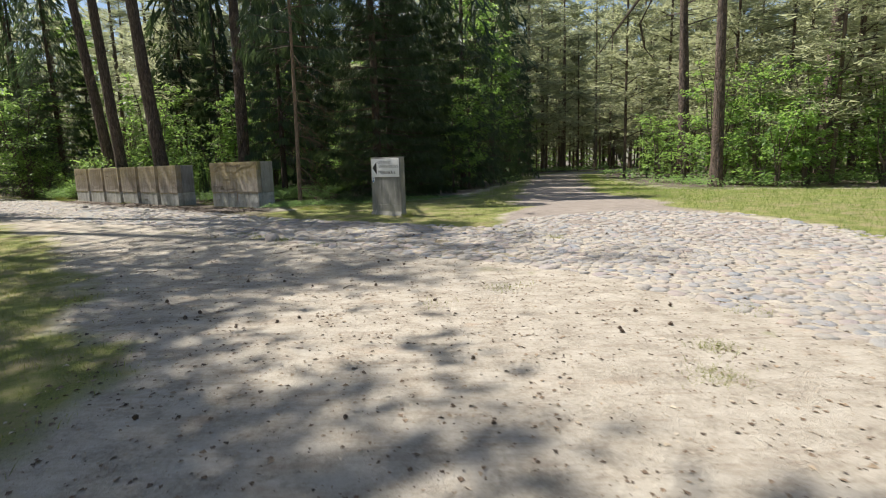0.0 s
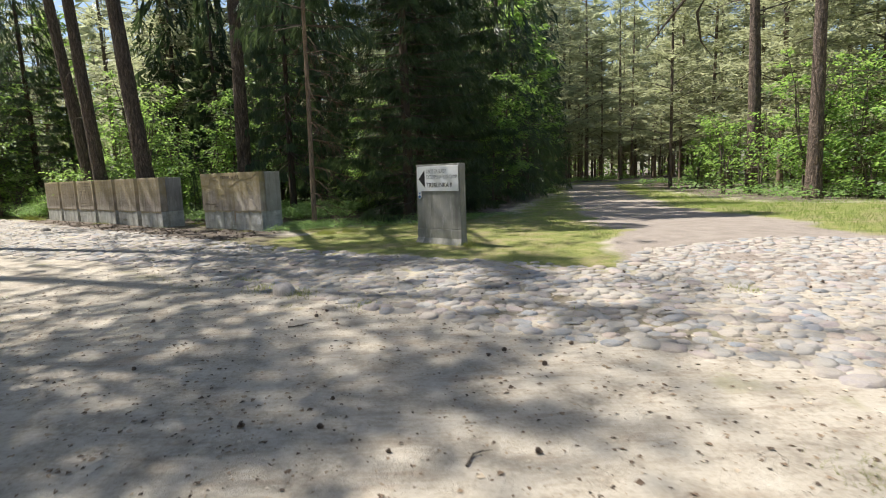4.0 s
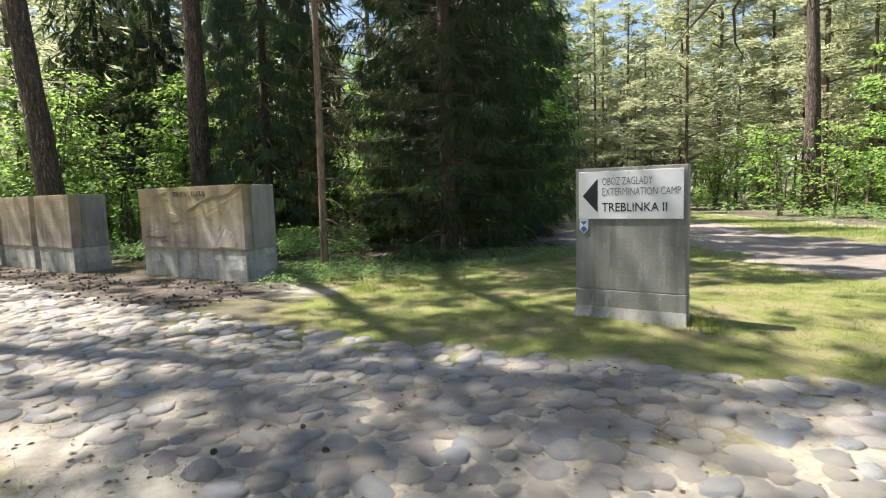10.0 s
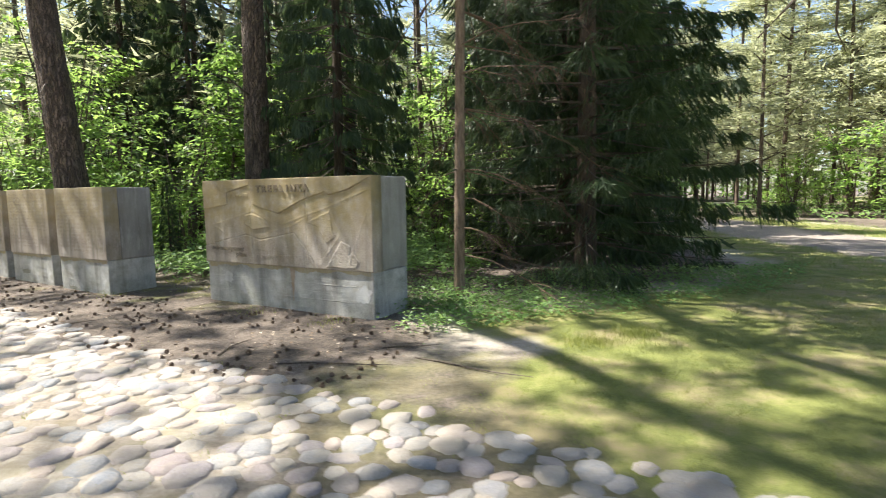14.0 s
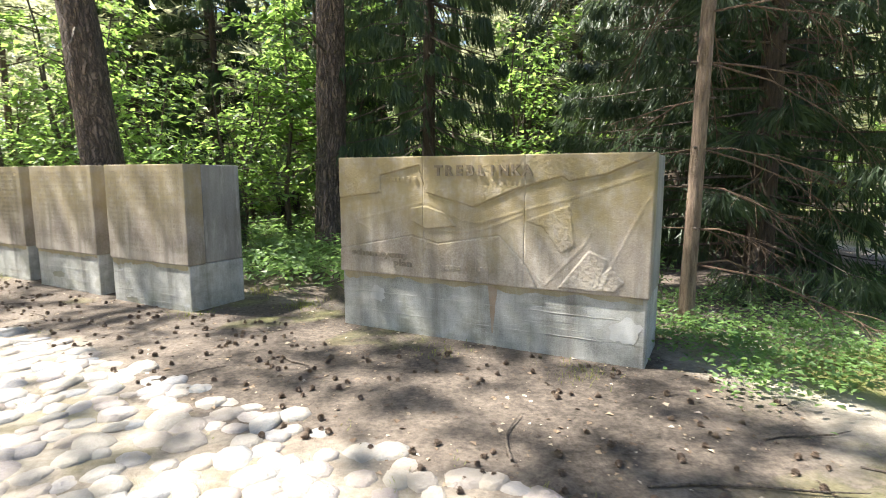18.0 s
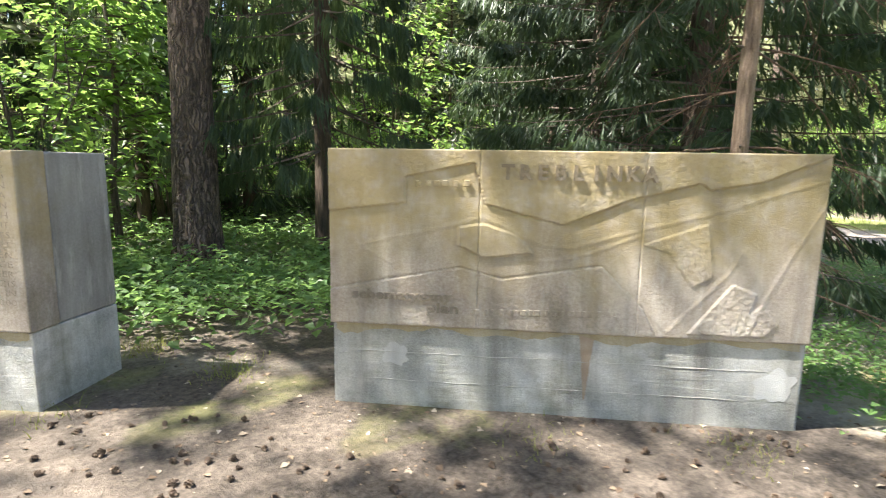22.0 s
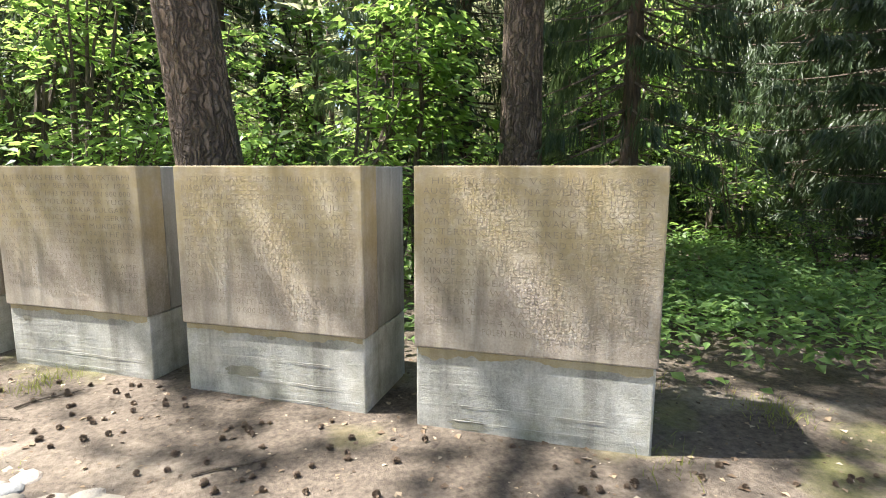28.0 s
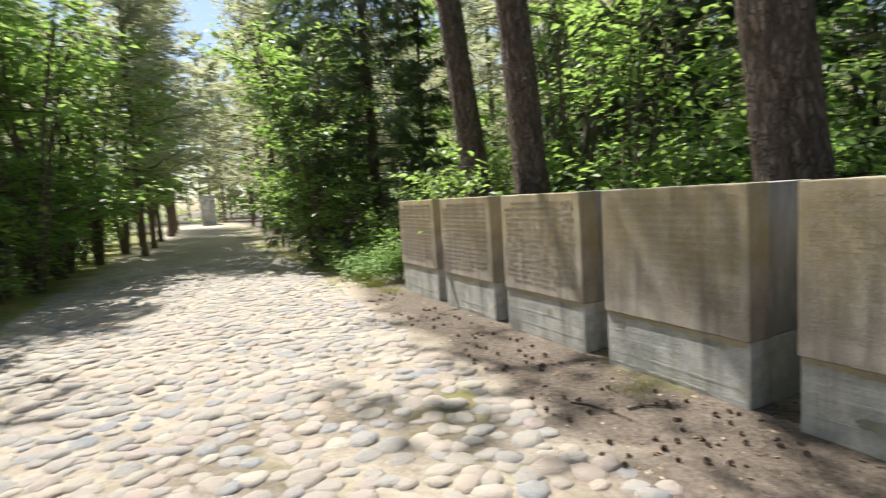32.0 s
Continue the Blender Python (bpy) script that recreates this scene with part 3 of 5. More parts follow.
def blot(name, parent, x, z, rx, rz, y, material, label=""):
    """A ragged patch on the face of a plinth."""
    bm = bmesh.new()
    bmesh.ops.create_circle(bm, cap_ends=True, cap_tris=True, segments=26, radius=1)
    for v in bm.verts:
        r = 1 + 0.5 * noise.noise(Vector((v.co.x * 2.2 + x, v.co.y * 2.2, z * 9)))
        v.co = Vector((x + v.co.x * rx * r, y, z + v.co.y * rz * r))
    part(name, bm, material, parent, label)


# per tablet: (x, height above the foot, half width, half height)
# first mark of tablet 1 paints a notch's dark hollow; the rest are stains
BLOTS = {0: [(0.30, 0.10, 0.10, 0.03)], 1: [(0.62, 0.485, 0.04, 0.025), (0.42, 0.24, 0.12, 0.035)], 2: [(0.16, 0.43, 0.04, 0.02), (0.50, 0.07, 0.2, 0.03)], 3: [(0.75, 0.36, 0.055, 0.045)]}


def memorial_tablet(k, text):
    left = ROW_LEFT + ROW_STEP * k
    right = left + Vector((0.8145, -0.5802)) * STONE_W
    foot = 0.16
    e, w = placed("memorial_tablet", left, right, foot)
    top, seam = 1.66 - foot, 0.68 - foot
    tagged(e, "inscribed sandstone tablet on a grey concrete plinth", "memorial stone", "row of inscribed tablets")
    part("plinth", block(0.006, w - 0.006, 0.016, STONE_D, -0.06, seam, 0.012, 2, 0.001), M_CONCRETE, e, "board-marked grey concrete plinth")
    part("back_block", block(0.006, w - 0.006, 0.206, STONE_D - 0.004, seam + 0.004, top, 0.012, 2, 0.004), M_CONCRETE_WALL, e, "grey concrete backing block")
    part("front_slab", block(0, w, 0.0, 0.20, seam + 0.002, top + 0.004, 0.009, 2, 0.003), M_TABLET, e, "weathered brown sandstone slab")
    board_marks(e, 0.03, w - 0.03, 0.0130, (0.335, 0.20, 0.09) if k % 2 else (0.21, 0.12), 20 + k)
    seep(e, 0.02, w - 0.02, 0.0112, seam, 30 + k)
    for x, z, rx, rz in BLOTS.get(k, ()):
        blot("moss_stain", e, x, z, rx, rz, 0.0138, M_MOSS_NOTCH)
    if text:
        n = len(text)
        for i, line in enumerate(text):
            z = top - 0.075 - i * 0.0525
            first = 0.10 if i == 0 else 0.055
            # thin proud letters, coloured dark for the shade of incised ones
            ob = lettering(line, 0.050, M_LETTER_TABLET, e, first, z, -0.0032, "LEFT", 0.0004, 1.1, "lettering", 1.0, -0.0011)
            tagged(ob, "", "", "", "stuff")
            wide = max(v.co.x for v in ob.data.vertices)
            goal = w - 0.06 - first if i < n - 1 else w * 0.45
            s = min(max(goal / wide, 0.7), 1.5)
            for v in ob.data.vertices:
                v.co.x *= s
            if i == n - 1:
                ob.location.x = w * 0.3
    else:
        writing_bars(e, w, top - 0.08, seam + 0.10, 16, -0.0034, 40 + k)
    return e


for index, words in enumerate([TEXT_DE, TEXT_FR, TEXT_EN, None, None, None]):
    memorial_tablet(index, words)

M_LEFT, M_RIGHT = (-8.068, 18.797), (-5.953, 17.305)


UPPER_BANK = [(0, 1.204), (0.428, 1.256), (0.431, 1.398), (0.808, 1.478), (0.871, 1.258), (1.287, 1.155), (1.636, 1.30), (1.971, 1.389), (2.022, 1.357), (2.272, 1.401), (2.59, 1.538)]
LOWER_BANK = [(0, 0.756), (0.733, 0.902), (0.97, 0.847), (1.499, 0.939), (1.718, 0.722), (1.80, 0.58)]
RIVER_LINES = [[(0.096, 0.997), (0.728, 1.146), (0.847, 1.183)], [(0.881, 1.177), (1.182, 1.042), (1.344, 1.032), (1.70, 1.141), (2.024, 1.228), (2.587, 1.418)],
               [(0.727, 1.123), (0.727, 1.023), (0.864, 0.955), (1.216, 0.955), (1.441, 1.004), (1.701, 1.116)], [(2.60, 1.318), (2.462, 1.049), (2.254, 0.582)],
               [(1.499, 0.939), (1.863, 0.592), (2.145, 0.912), (2.209, 1.038)], [(0.212, 1.139), (0.19, 1.0), (0.352, 0.922), (0.36, 1.03)], [(1.581, 1.036), (1.719, 0.696)], [(2.03, 1.183), (2.075, 0.908)]]
STEPPED = [(2.177, 0.867), (2.301, 0.818), (2.239, 0.581), (1.97, 0.59)]
STRIPES = [(1.704, 1.063), (2.029, 1.183), (2.072, 0.899), (1.972, 0.84), (1.842, 1.022)]
ROUGH_TIP = [(2.24, 0.68), (2.33, 0.76), (2.42, 0.66), (2.36, 0.59), (2.2, 0.59)]
ISLET = [(0.727, 1.13), (0.86, 1.15), (1.03, 1.10), (1.14, 1.0), (0.87, 0.965), (0.727, 1.03)]


def line_gap(line, x, z):
    best = 9.0
    for (x0, z0), (x1, z1) in zip(line, line[1:]):
        dx, dz = x1 - x0, z1 - z0
        t = min(max(((x - x0) * dx + (z - z0) * dz) / (dx * dx + dz * dz), 0), 1)
        best = min(best, math.hypot(x - x0 - t * dx, z - z0 - t * dz))
    return best


def relief_height(x, z, w, seam, top):
    """How far the carved face stands out, in metres: rough banks above and below a sunk river plain."""
    upper = UPPER_BANK + [(2.7, 1.7), (-0.1, 1.7)]
    lower = LOWER_BANK + [(1.80, 0.4), (-0.1, 0.4)]
    # chisel dints: short slanting strokes on the rough banks
    pock = noise.noise(Vector((x * 46 + z * 18, z * 34 - x * 12, 2))) * 0.6 + noise.noise(Vector((x * 90, z * 80, 5))) * 0.4
    slow = noise.noise(Vector((x * 3, z * 3, 9)))

    def edge(line, wide):
        return smooth_step(1.0 - line_gap(line, x, z) / wide)

    if inside(upper, x, z):
        h = 0.013 + 0.0026 * pock + 0.0012 * slow
    elif inside(lower, x, z):
        h = 0.011 + 0.0028 * pock + 0.0012 * slow
    else:
        h = 0.005 + 0.0005 * pock + 0.001 * slow
        if inside(STEPPED, x, z):
            h = 0.010 + 0.003 * pock
        elif inside(STRIPES, x, z):
            h = 0.008 + 0.0005 * math.sin((x * 0.9 + z * 0.35) * 200) + 0.0026 * pock
        elif inside(ISLET, x, z):
            h = 0.014 + 0.001 * pock
        elif inside(ROUGH_TIP, x, z):
            h = 0.010 + 0.004 * pock
        h += 0.0016 * max(edge(line, 0.020) for line in RIVER_LINES)
        h -= 0.006 * max(edge(UPPER_BANK, 0.016), edge(LOWER_BANK, 0.014))
    return h


def relief_panel(w0, w1, seam, top, w, number):
    """One carved slab of the map."""
    step = 0.0060
    nx, nz = round((w1 - w0) / step), round((top - seam) / step)
    verts, faces = [], []
    for j in range(nz + 1):
        for i in range(nx + 1):
            x, z = w0 + (w1 - w0) * i / nx, seam + (top - seam) * j / nz
            edge = min(x - w0, w1 - x, z - seam, top - z)
            h = relief_height(x, z, w, seam, top) if edge > 0.004 else relief_height(x, z, w, seam, top) - 0.002
            verts.append((x, -h + 0.02, z))
    for j in range(nz):
        for i in range(nx):
            a = j * (nx + 1) + i
            faces.append((a, a + 1, a + nx + 2, a + nx + 1))
    n = len(verts)
    rim = [i for i in range(nx + 1)] + [(j + 1) * (nx + 1) - 1 for j in range(1, nz + 1)] + [nz * (nx + 1) + i for i in range(nx - 1, -1, -1)] + [j * (nx + 1) for j in range(nz - 1, 0, -1)]
    verts += [(verts[i][0], 0.18, verts[i][2]) for i in rim]
    for k in range(len(rim)):
        m = (k + 1) % len(rim)
        faces.append((rim[m], rim[k], n + k, n + m))
    faces.append(tuple(n + k for k in range(len(rim)))[::-1])
    geo = Geo()
    geo.add(verts, faces)
    return geo.mesh("relief_panel", M_SANDSTONE, True)


def relief_wall():
    foot = 0.16
    e, w = placed("relief_wall", M_LEFT, M_RIGHT, foot)
    tagged(e, "carved sandstone relief map on a pale concrete plinth", "memorial stone")
    top, seam, d = 1.702 - foot, 0.718 - foot, 0.64
    board_marks(e, 0.04, w - 0.05, 0.0295, (0.395, 0.225), 51)
    seep(e, 0.03, w - 0.04, 0.0285, seam, 52)
    part("plinth", block(0.008, w - 0.008, 0.030, d, -0.06, seam, 0.014, 2, 0), M_CONCRETE, e, "pale grey concrete plinth with rust stain")
    part("back_block", block(0.004, w - 0.004, 0.186, d, seam + 0.004, top, 0.012, 2, 0.004), M_CONCRETE_WALL, e, "grey concrete backing block")
    for k, (a, b) in enumerate(((0, 0.8395), (0.841, 1.6985), (1.700, w))):
        child("relief_panel", relief_panel(a, b, seam + 0.002, top + 0.004, w, k), e, "sandstone slab carved with a sunk river plain")
    for i, c in enumerate("TREBLINKA"):
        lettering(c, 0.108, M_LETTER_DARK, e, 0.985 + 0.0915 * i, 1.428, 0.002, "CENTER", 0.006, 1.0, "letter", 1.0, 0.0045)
    rnd = random.Random(8)
    for x0, x1, z in ((0.80, 1.60, 0.655), (0.49, 0.78, 1.36)):
        x = x0
        while x < x1:
            wd = rnd.uniform(0.018, 0.034)
            part("carved_word", block(x, x + wd, 0.0055, 0.012, z - 0.018 + 0.03 * (x - x0), z + 0.018 + 0.03 * (x - x0), 0.003, 1), M_SANDSTONE, e)
            x += wd + rnd.choice((0.010, 0.012, 0.03))
    for text, x0, x1, z in (("schematyczny", 0.13, 0.70, 0.735), ("plan", 0.555, 0.735, 0.668)):
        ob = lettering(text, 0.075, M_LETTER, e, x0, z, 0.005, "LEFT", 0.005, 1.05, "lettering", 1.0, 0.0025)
        s = (x1 - x0) / max(v.co.x for v in ob.data.vertices)
        for v in ob.data.vertices:
            v.co.x *= s
    bm = bmesh.new()
    bmesh.ops.create_grid(bm, x_segments=10, y_segments=16, size=0.5)
    for v in bm.verts:
        edge = 1 + 0.35 * noise.noise(Vector((v.co.y * 6, 1, 2)))
        v.co = Vector((1.448 + v.co.x * 0.075 * edge * (0.6 + v.co.y), 0.0288, 0.37 + v.co.y * 0.40))
    part("rust_stain", bm, M_RUST, e, "faint brown rust run")
    for x, z, rx, rz in ((0.37, 0.38, 0.085, 0.07), (2.45, 0.32, 0.10, 0.09)):
        blot("repair_patch", e, x, z, rx, rz, 0.0288, M_PATCH, "whitish mortar patch")
    return e


relief_wall()


# ---- the direction sign ----
def direction_sign():
    foot = 0.14
    e, w = placed("direction_sign", (-1.90, 14.283), (-1.08, 13.645), foot)
    tagged(e, "concrete sign pillar with a white plate and black arrow", "sign")
    part("pillar", block(0, w, 0, 0.16, 0.34, 1.68 - foot, 0.008, 2, 0.003), M_SIGN_SLAB, e, "streaked grey concrete slab")
    bm = block(-0.002, w + 0.002, -0.006, 0.166, -0.06, 0.337, 0.006, 2, 0.003)
    bmesh.ops.bisect_plane(bm, geom=bm.verts[:] + bm.edges[:] + bm.faces[:], plane_co=(0, 0, 0.17), plane_no=(0, 0, 1))
    for v in bm.verts:
        if v.co.z < 0.15:
            v.co.x += 0.02 if v.co.x > w / 2 else -0.06
            v.co.y += -0.09 if v.co.y < 0.1 else 0.04
    part("foot", bm, M_SIGN_SLAB, e, "concrete foot spreading at the ground")
    z0, z1 = 1.185 - foot, 1.645 - foot
    plate = part("plate", block(0.035, w - 0.035, -0.012, -0.002, z0, z1, 0.002, 1), M_WHITE, e, "white plate with Polish and English lettering")
    h = z1 - z0
    bm = bmesh.new()
    tri = [bm.verts.new(p) for p in ((0.075, -0.0135, z0 + h * 0.49), (0.225, -0.0135, z0 + h * 0.13), (0.225, -0.0135, z0 + h * 0.85))]
    bm.faces.new(tri)
    part("arrow", bm, M_BLACK, plate, "solid black arrow head")
    for text, size, z, mat, goal in (("OB\u00d3Z ZAG\u0141ADY", 0.088, 0.78, M_GREY_PRINT, 0.47), ("EXTERMINATION CAMP", 0.088, 0.56, M_GREY_PRINT, 0.715), ("TREBLINKA II", 0.10, 0.235, M_BLACK, 0.60)):
        ob = lettering(text, size, mat, plate, 0.265, z0 + h * z, -0.0135, "LEFT", 0.0004, 1.0, "lettering", 1.0, -0.0009 if mat == M_GREY_PRINT else 0.0008)
        s = goal / max(v.co.x for v in ob.data.vertices)
        for v in ob.data.vertices:
            v.co.x *= s
            v.co.y *= 1.2
    for x, z in ((0.055, z0 + 0.02), (0.055, z1 - 0.02), (w - 0.055, z0 + 0.02), (w - 0.055, z1 - 0.02), (w / 2, z0 + 0.02), (w / 2, z1 - 0.02), (0.055, z0 + h / 2), (w - 0.055, z0 + h / 2)):
        g = Geo()
        tube(g, [(x, -0.011, z), (x, -0.0155, z)], [0.006, 0.0045], 8)
        child("screw", g.mesh("screw", M_STEEL), plate)
    # small enamel shield: white with blue corners
    outline = [(-0.042, 0.075), (0.042, 0.075), (0.042, -0.03), (0.0, -0.075), (-0.042, -0.03)]
    bm = bmesh.new()
    ring = [bm.verts.new((0.085 + x, -0.003, z0 - 0.075 + z)) for x, z in outline]
    face = bm.faces.new(ring)
    ext = bmesh.ops.extrude_face_region(bm, geom=[face])
    for v in ext["geom"]:
        if isinstance(v, bmesh.types.BMVert):
            v.co.y -= 0.006
    shield = part("shield", bm, M_WHITE, e, "small blue and white enamel shield")
    for pts in ([(-0.034, 0.05), (0.034, 0.05), (0.0, 0.012)], [(0.0, 0.006), (0.036, -0.026), (0.0, -0.066), (-0.036, -0.026)]):
        bm = bmesh.new()
        bm.faces.new([bm.verts.new((0.085 + x, -0.0105, z0 - 0.075 + z)) for x, z in pts])
        part("blue_field", bm, M_BLUE, shield)
    return e


direction_sign()


# ---- trees and plants ----
def trunk_geo(height, r0, r1, lean=(0.0, 0.0), sides=12, rings=14, rough=0.06, seed=0, flare=0.35):
    """A tapered, slightly crooked trunk with ridged bark."""
    rnd = random.Random(seed)
    ph = rnd.uniform(0, 9)
    geo = Geo()
    verts, faces = [], []
    line = []
    for i in range(rings):
        t = (i / (rings - 1)) ** 1.35
        z = t * height
        c = Vector((lean[0] * z + 0.10 * r0 * 4 * math.sin(t * 5 + ph) * t, lean[1] * z + 0.10 * r0 * 4 * math.cos(t * 4 + ph) * t, z))
        r = (r0 * (1 - t) + r1 * t) * (1 + flare * math.exp(-z / (r0 * 2.2)))
        line.append((c, r))
        for k in range(sides):
            a = 2 * math.pi * k / sides
            rr = r * (1 + rough * noise.noise(Vector((math.cos(a) * 3, math.sin(a) * 3, z * 1.2 + ph))))
            verts.append((c.x + rr * math.cos(a), c.y + rr * math.sin(a), z - (0.12 if i == 0 else 0)))
    for i in range(rings - 1):
        for k in range(sides):
            j = (k + 1) % sides
            faces.append((i * sides + k, i * sides + j, (i + 1) * sides + j, (i + 1) * sides + k))
    geo.add(verts, faces)
    return geo, line


def on_line(line, z):
    for (a, ra), (b, rb) in zip(line, line[1:]):
        if a.z <= z <= b.z:
            t = (z - a.z) / max(b.z - a.z, 1e-6)
            return a.lerp(b, t), ra + (rb - ra) * t
    return line[-1]


def tuft(geo, p, d, size, n, rnd, width=0.16):
    """A tuft of needles: thin blades spread about one direction."""
    verts, faces = [], []
    for _ in range(n):
        q = (d + Vector((rnd.gauss(0, 1), rnd.gauss(0, 1), rnd.gauss(0, 1))) * 0.6).normalized()
        s = q.orthogonal().normalized()
        s = (s * math.cos(rnd.random() * 6.3) + q.cross(s) * math.sin(rnd.random() * 6.3)) * size * width
        i = len(verts)
        verts += [p - s * 0.35, p + s * 0.35, p + q * size + s * 0.15]
        faces.append((i, i + 1, i + 2))
    geo.add(verts, faces)


def spray(geo, p, d, size, n, rnd, width=0.16):
    """A flat layer of pine shoots: blades that lie nearly level, as on shaded lower limbs."""
    verts, faces = [], []
    up = Vector((0, 0, 1))
    for _ in range(n):
        q = Vector((d.x + rnd.gauss(0, 0.8), d.y + rnd.gauss(0, 0.8), rnd.gauss(0.05, 0.22))).normalized()
        s = q.cross(up).normalized()
        a = rnd.gauss(0, 0.55)
        s = (s * math.cos(a) + up * math.sin(a)) * size * width
        o = p + Vector((rnd.gauss(0, 0.16), rnd.gauss(0, 0.16), rnd.gauss(0, 0.05)))
        i = len(verts)
        verts += [o - s * 0.5, o + s * 0.5, o + q * size]
        faces.append((i, i + 1, i + 2))
    geo.add(verts, faces)


def stuff_part(name, geo, material, parent, label=""):
    return tagged(child(name, geo.mesh(name, material), parent, label), "", "", "", "stuff")


def pine(seed, height, r0, crown_from, spread, lean=(0, 0), tufts=330, near=False, dead=6, blades=6, tuft_size=0.40, fat=0.17, label="tall Scots pine with rough brown bark", keep=1.0, loose=0.32, flat=False):
    """A Scots pine: bare tall trunk, dead stubs, limbs and an open crown of needle tufts."""
    rnd = random.Random(seed)
    e = new("pine_tree")
    g, line = trunk_geo(height, r0, 0.05, lean, 40 if near else 8, 90 if near else 12, 0.09 if near else 0.05, seed)
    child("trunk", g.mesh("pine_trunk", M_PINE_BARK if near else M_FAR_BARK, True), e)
    limbs, crown, spare = Geo(), Geo(), Geo()
    thin = random.Random(seed + 500)
    for _ in range(dead):
        z = rnd.uniform(2.2, crown_from + 1)
        c, r = on_line(line, z)
        a = rnd.uniform(0, 6.28)
        L = rnd.uniform(0.4, 1.9)
        d = Vector((math.cos(a), math.sin(a), rnd.uniform(-0.2, 0.25)))
        pts = [c + d * r * 0.6, c + d * (r + L * 0.5) + Vector((0, 0, 0.05)), c + d * (r + L) + Vector((0, 0, -0.12 * L))]
        tube(limbs, pts, [0.022, 0.014, 0.005], 4, False)
    n = max(9, int((height - crown_from) * 2.0))
    for i in range(n):
        t = (i + rnd.random()) / n
        z = crown_from + (height - crown_from) * t
        c, r = on_line(line, z)
        a = i * 2.4 + rnd.uniform(-0.5, 0.5)
        L = spread * (0.55 + 0.6 * rnd.random()) * (1 - 0.65 * t)
        d = Vector((math.cos(a), math.sin(a), rnd.uniform(-0.05, 0.4)))
        pts = [c, c + d * L * 0.5 + Vector((0, 0, 0.05 * L)), c + d * L + Vector((0, 0, 0.02 * L))]
        tube(limbs, pts, [0.045, 0.03, 0.01], 4, False)
        for _ in range(max(4, tufts // n)):
            u = rnd.uniform(0.25, 1.05)
            if flat:
                p = c + d * L * u + Vector((rnd.gauss(0, loose), rnd.gauss(0, loose), rnd.gauss(0.08, 0.12))) * (0.5 + 0.3 * L)
                spray(crown, p, Vector((d.x, d.y, 0.0)), tuft_size * rnd.uniform(0.6, 1.2), blades, rnd, fat)
                continue
            p = c + d * L * u + Vector((rnd.gauss(0, loose), rnd.gauss(0, loose), rnd.gauss(0.05, loose * 0.69))) * (0.5 + 0.3 * L)
            tuft(crown if thin.random() < keep else spare, p, Vector((d.x, d.y, 0.4)), tuft_size * rnd.uniform(0.6, 1.2), blades, rnd, fat)
    stuff_part("branchwork", limbs, M_TWIG, e)
    stuff_part("crown", crown, M_PINE, e)
    return tagged(e, label, "tree")


def bough(boughs, crown, c, r, a, L, drop, twigs, bare, size, rnd, thick=0.02, weep=0.0):
    """One drooping spruce bough hung with fine needle twigs."""
    h = Vector((math.cos(a), math.sin(a), 0))
    pts = [c + h * r * 0.5]
    for u in (0.3, 0.6, 0.85, 1.0):
        pts.append(c + h * L * u + Vector((0, 0, -drop * L * u + 0.20 * L * u * u * u + 0.06 * L * math.sin(u * 3))))
    tube(boughs, pts, [thick, thick * 0.8, thick * 0.55, thick * 0.35, 0.003], 4 if thick > 0.02 else 3, False)
    side = Vector((-h.y, h.x, 0))
    verts, faces = [], []
    for _ in range(twigs):
        u = bare + (1 - bare) * rnd.random() ** 0.8
        s = u * 4
        i = min(int(s), 3)
        p = pts[i].lerp(pts[i + 1], s - i)
        sw = rnd.uniform(-1, 1)
        p = p + side * sw * 0.32 * L * (1.05 - u) + Vector((0, 0, -0.12 * abs(sw) * rnd.random()))
        d = (h * rnd.uniform(0.1, 0.7) + side * sw * (0.8 - 0.5 * weep) + Vector((0, 0, -rnd.uniform(0.3, 1.5) - weep))).normalized()
        ln = size * rnd.uniform(0.6, 1.25)
        b = d.orthogonal().normalized()
        v = d.cross(b)
        w = ln * 0.065
        k = len(verts)
        bend = Vector((rnd.gauss(0, 0.06), rnd.gauss(0, 0.06), -0.10)) * ln
        m = p + d * ln * 0.5
        t = p + d * ln + bend
        # a flat twig and three short side shoots
        verts += [p, m + b * w, t, m - b * w]
        faces += [(k, k + 1, k + 2), (k, k + 2, k + 3)]
        for q in range(3):
            o = p + d * ln * (0.2 + 0.25 * q)
            sgn = (b if q % 2 else -b) * rnd.uniform(0.5, 1) + v * rnd.uniform(-0.7, 0.7)
            tip = o + (d * 0.75 + sgn * 0.7) * ln * 0.42
            n = len(verts)
            verts += [o - d * w * 0.7, o + d * w * 0.7, tip]
            faces.append((n, n + 1, n + 2))
    crown.add(verts, faces)


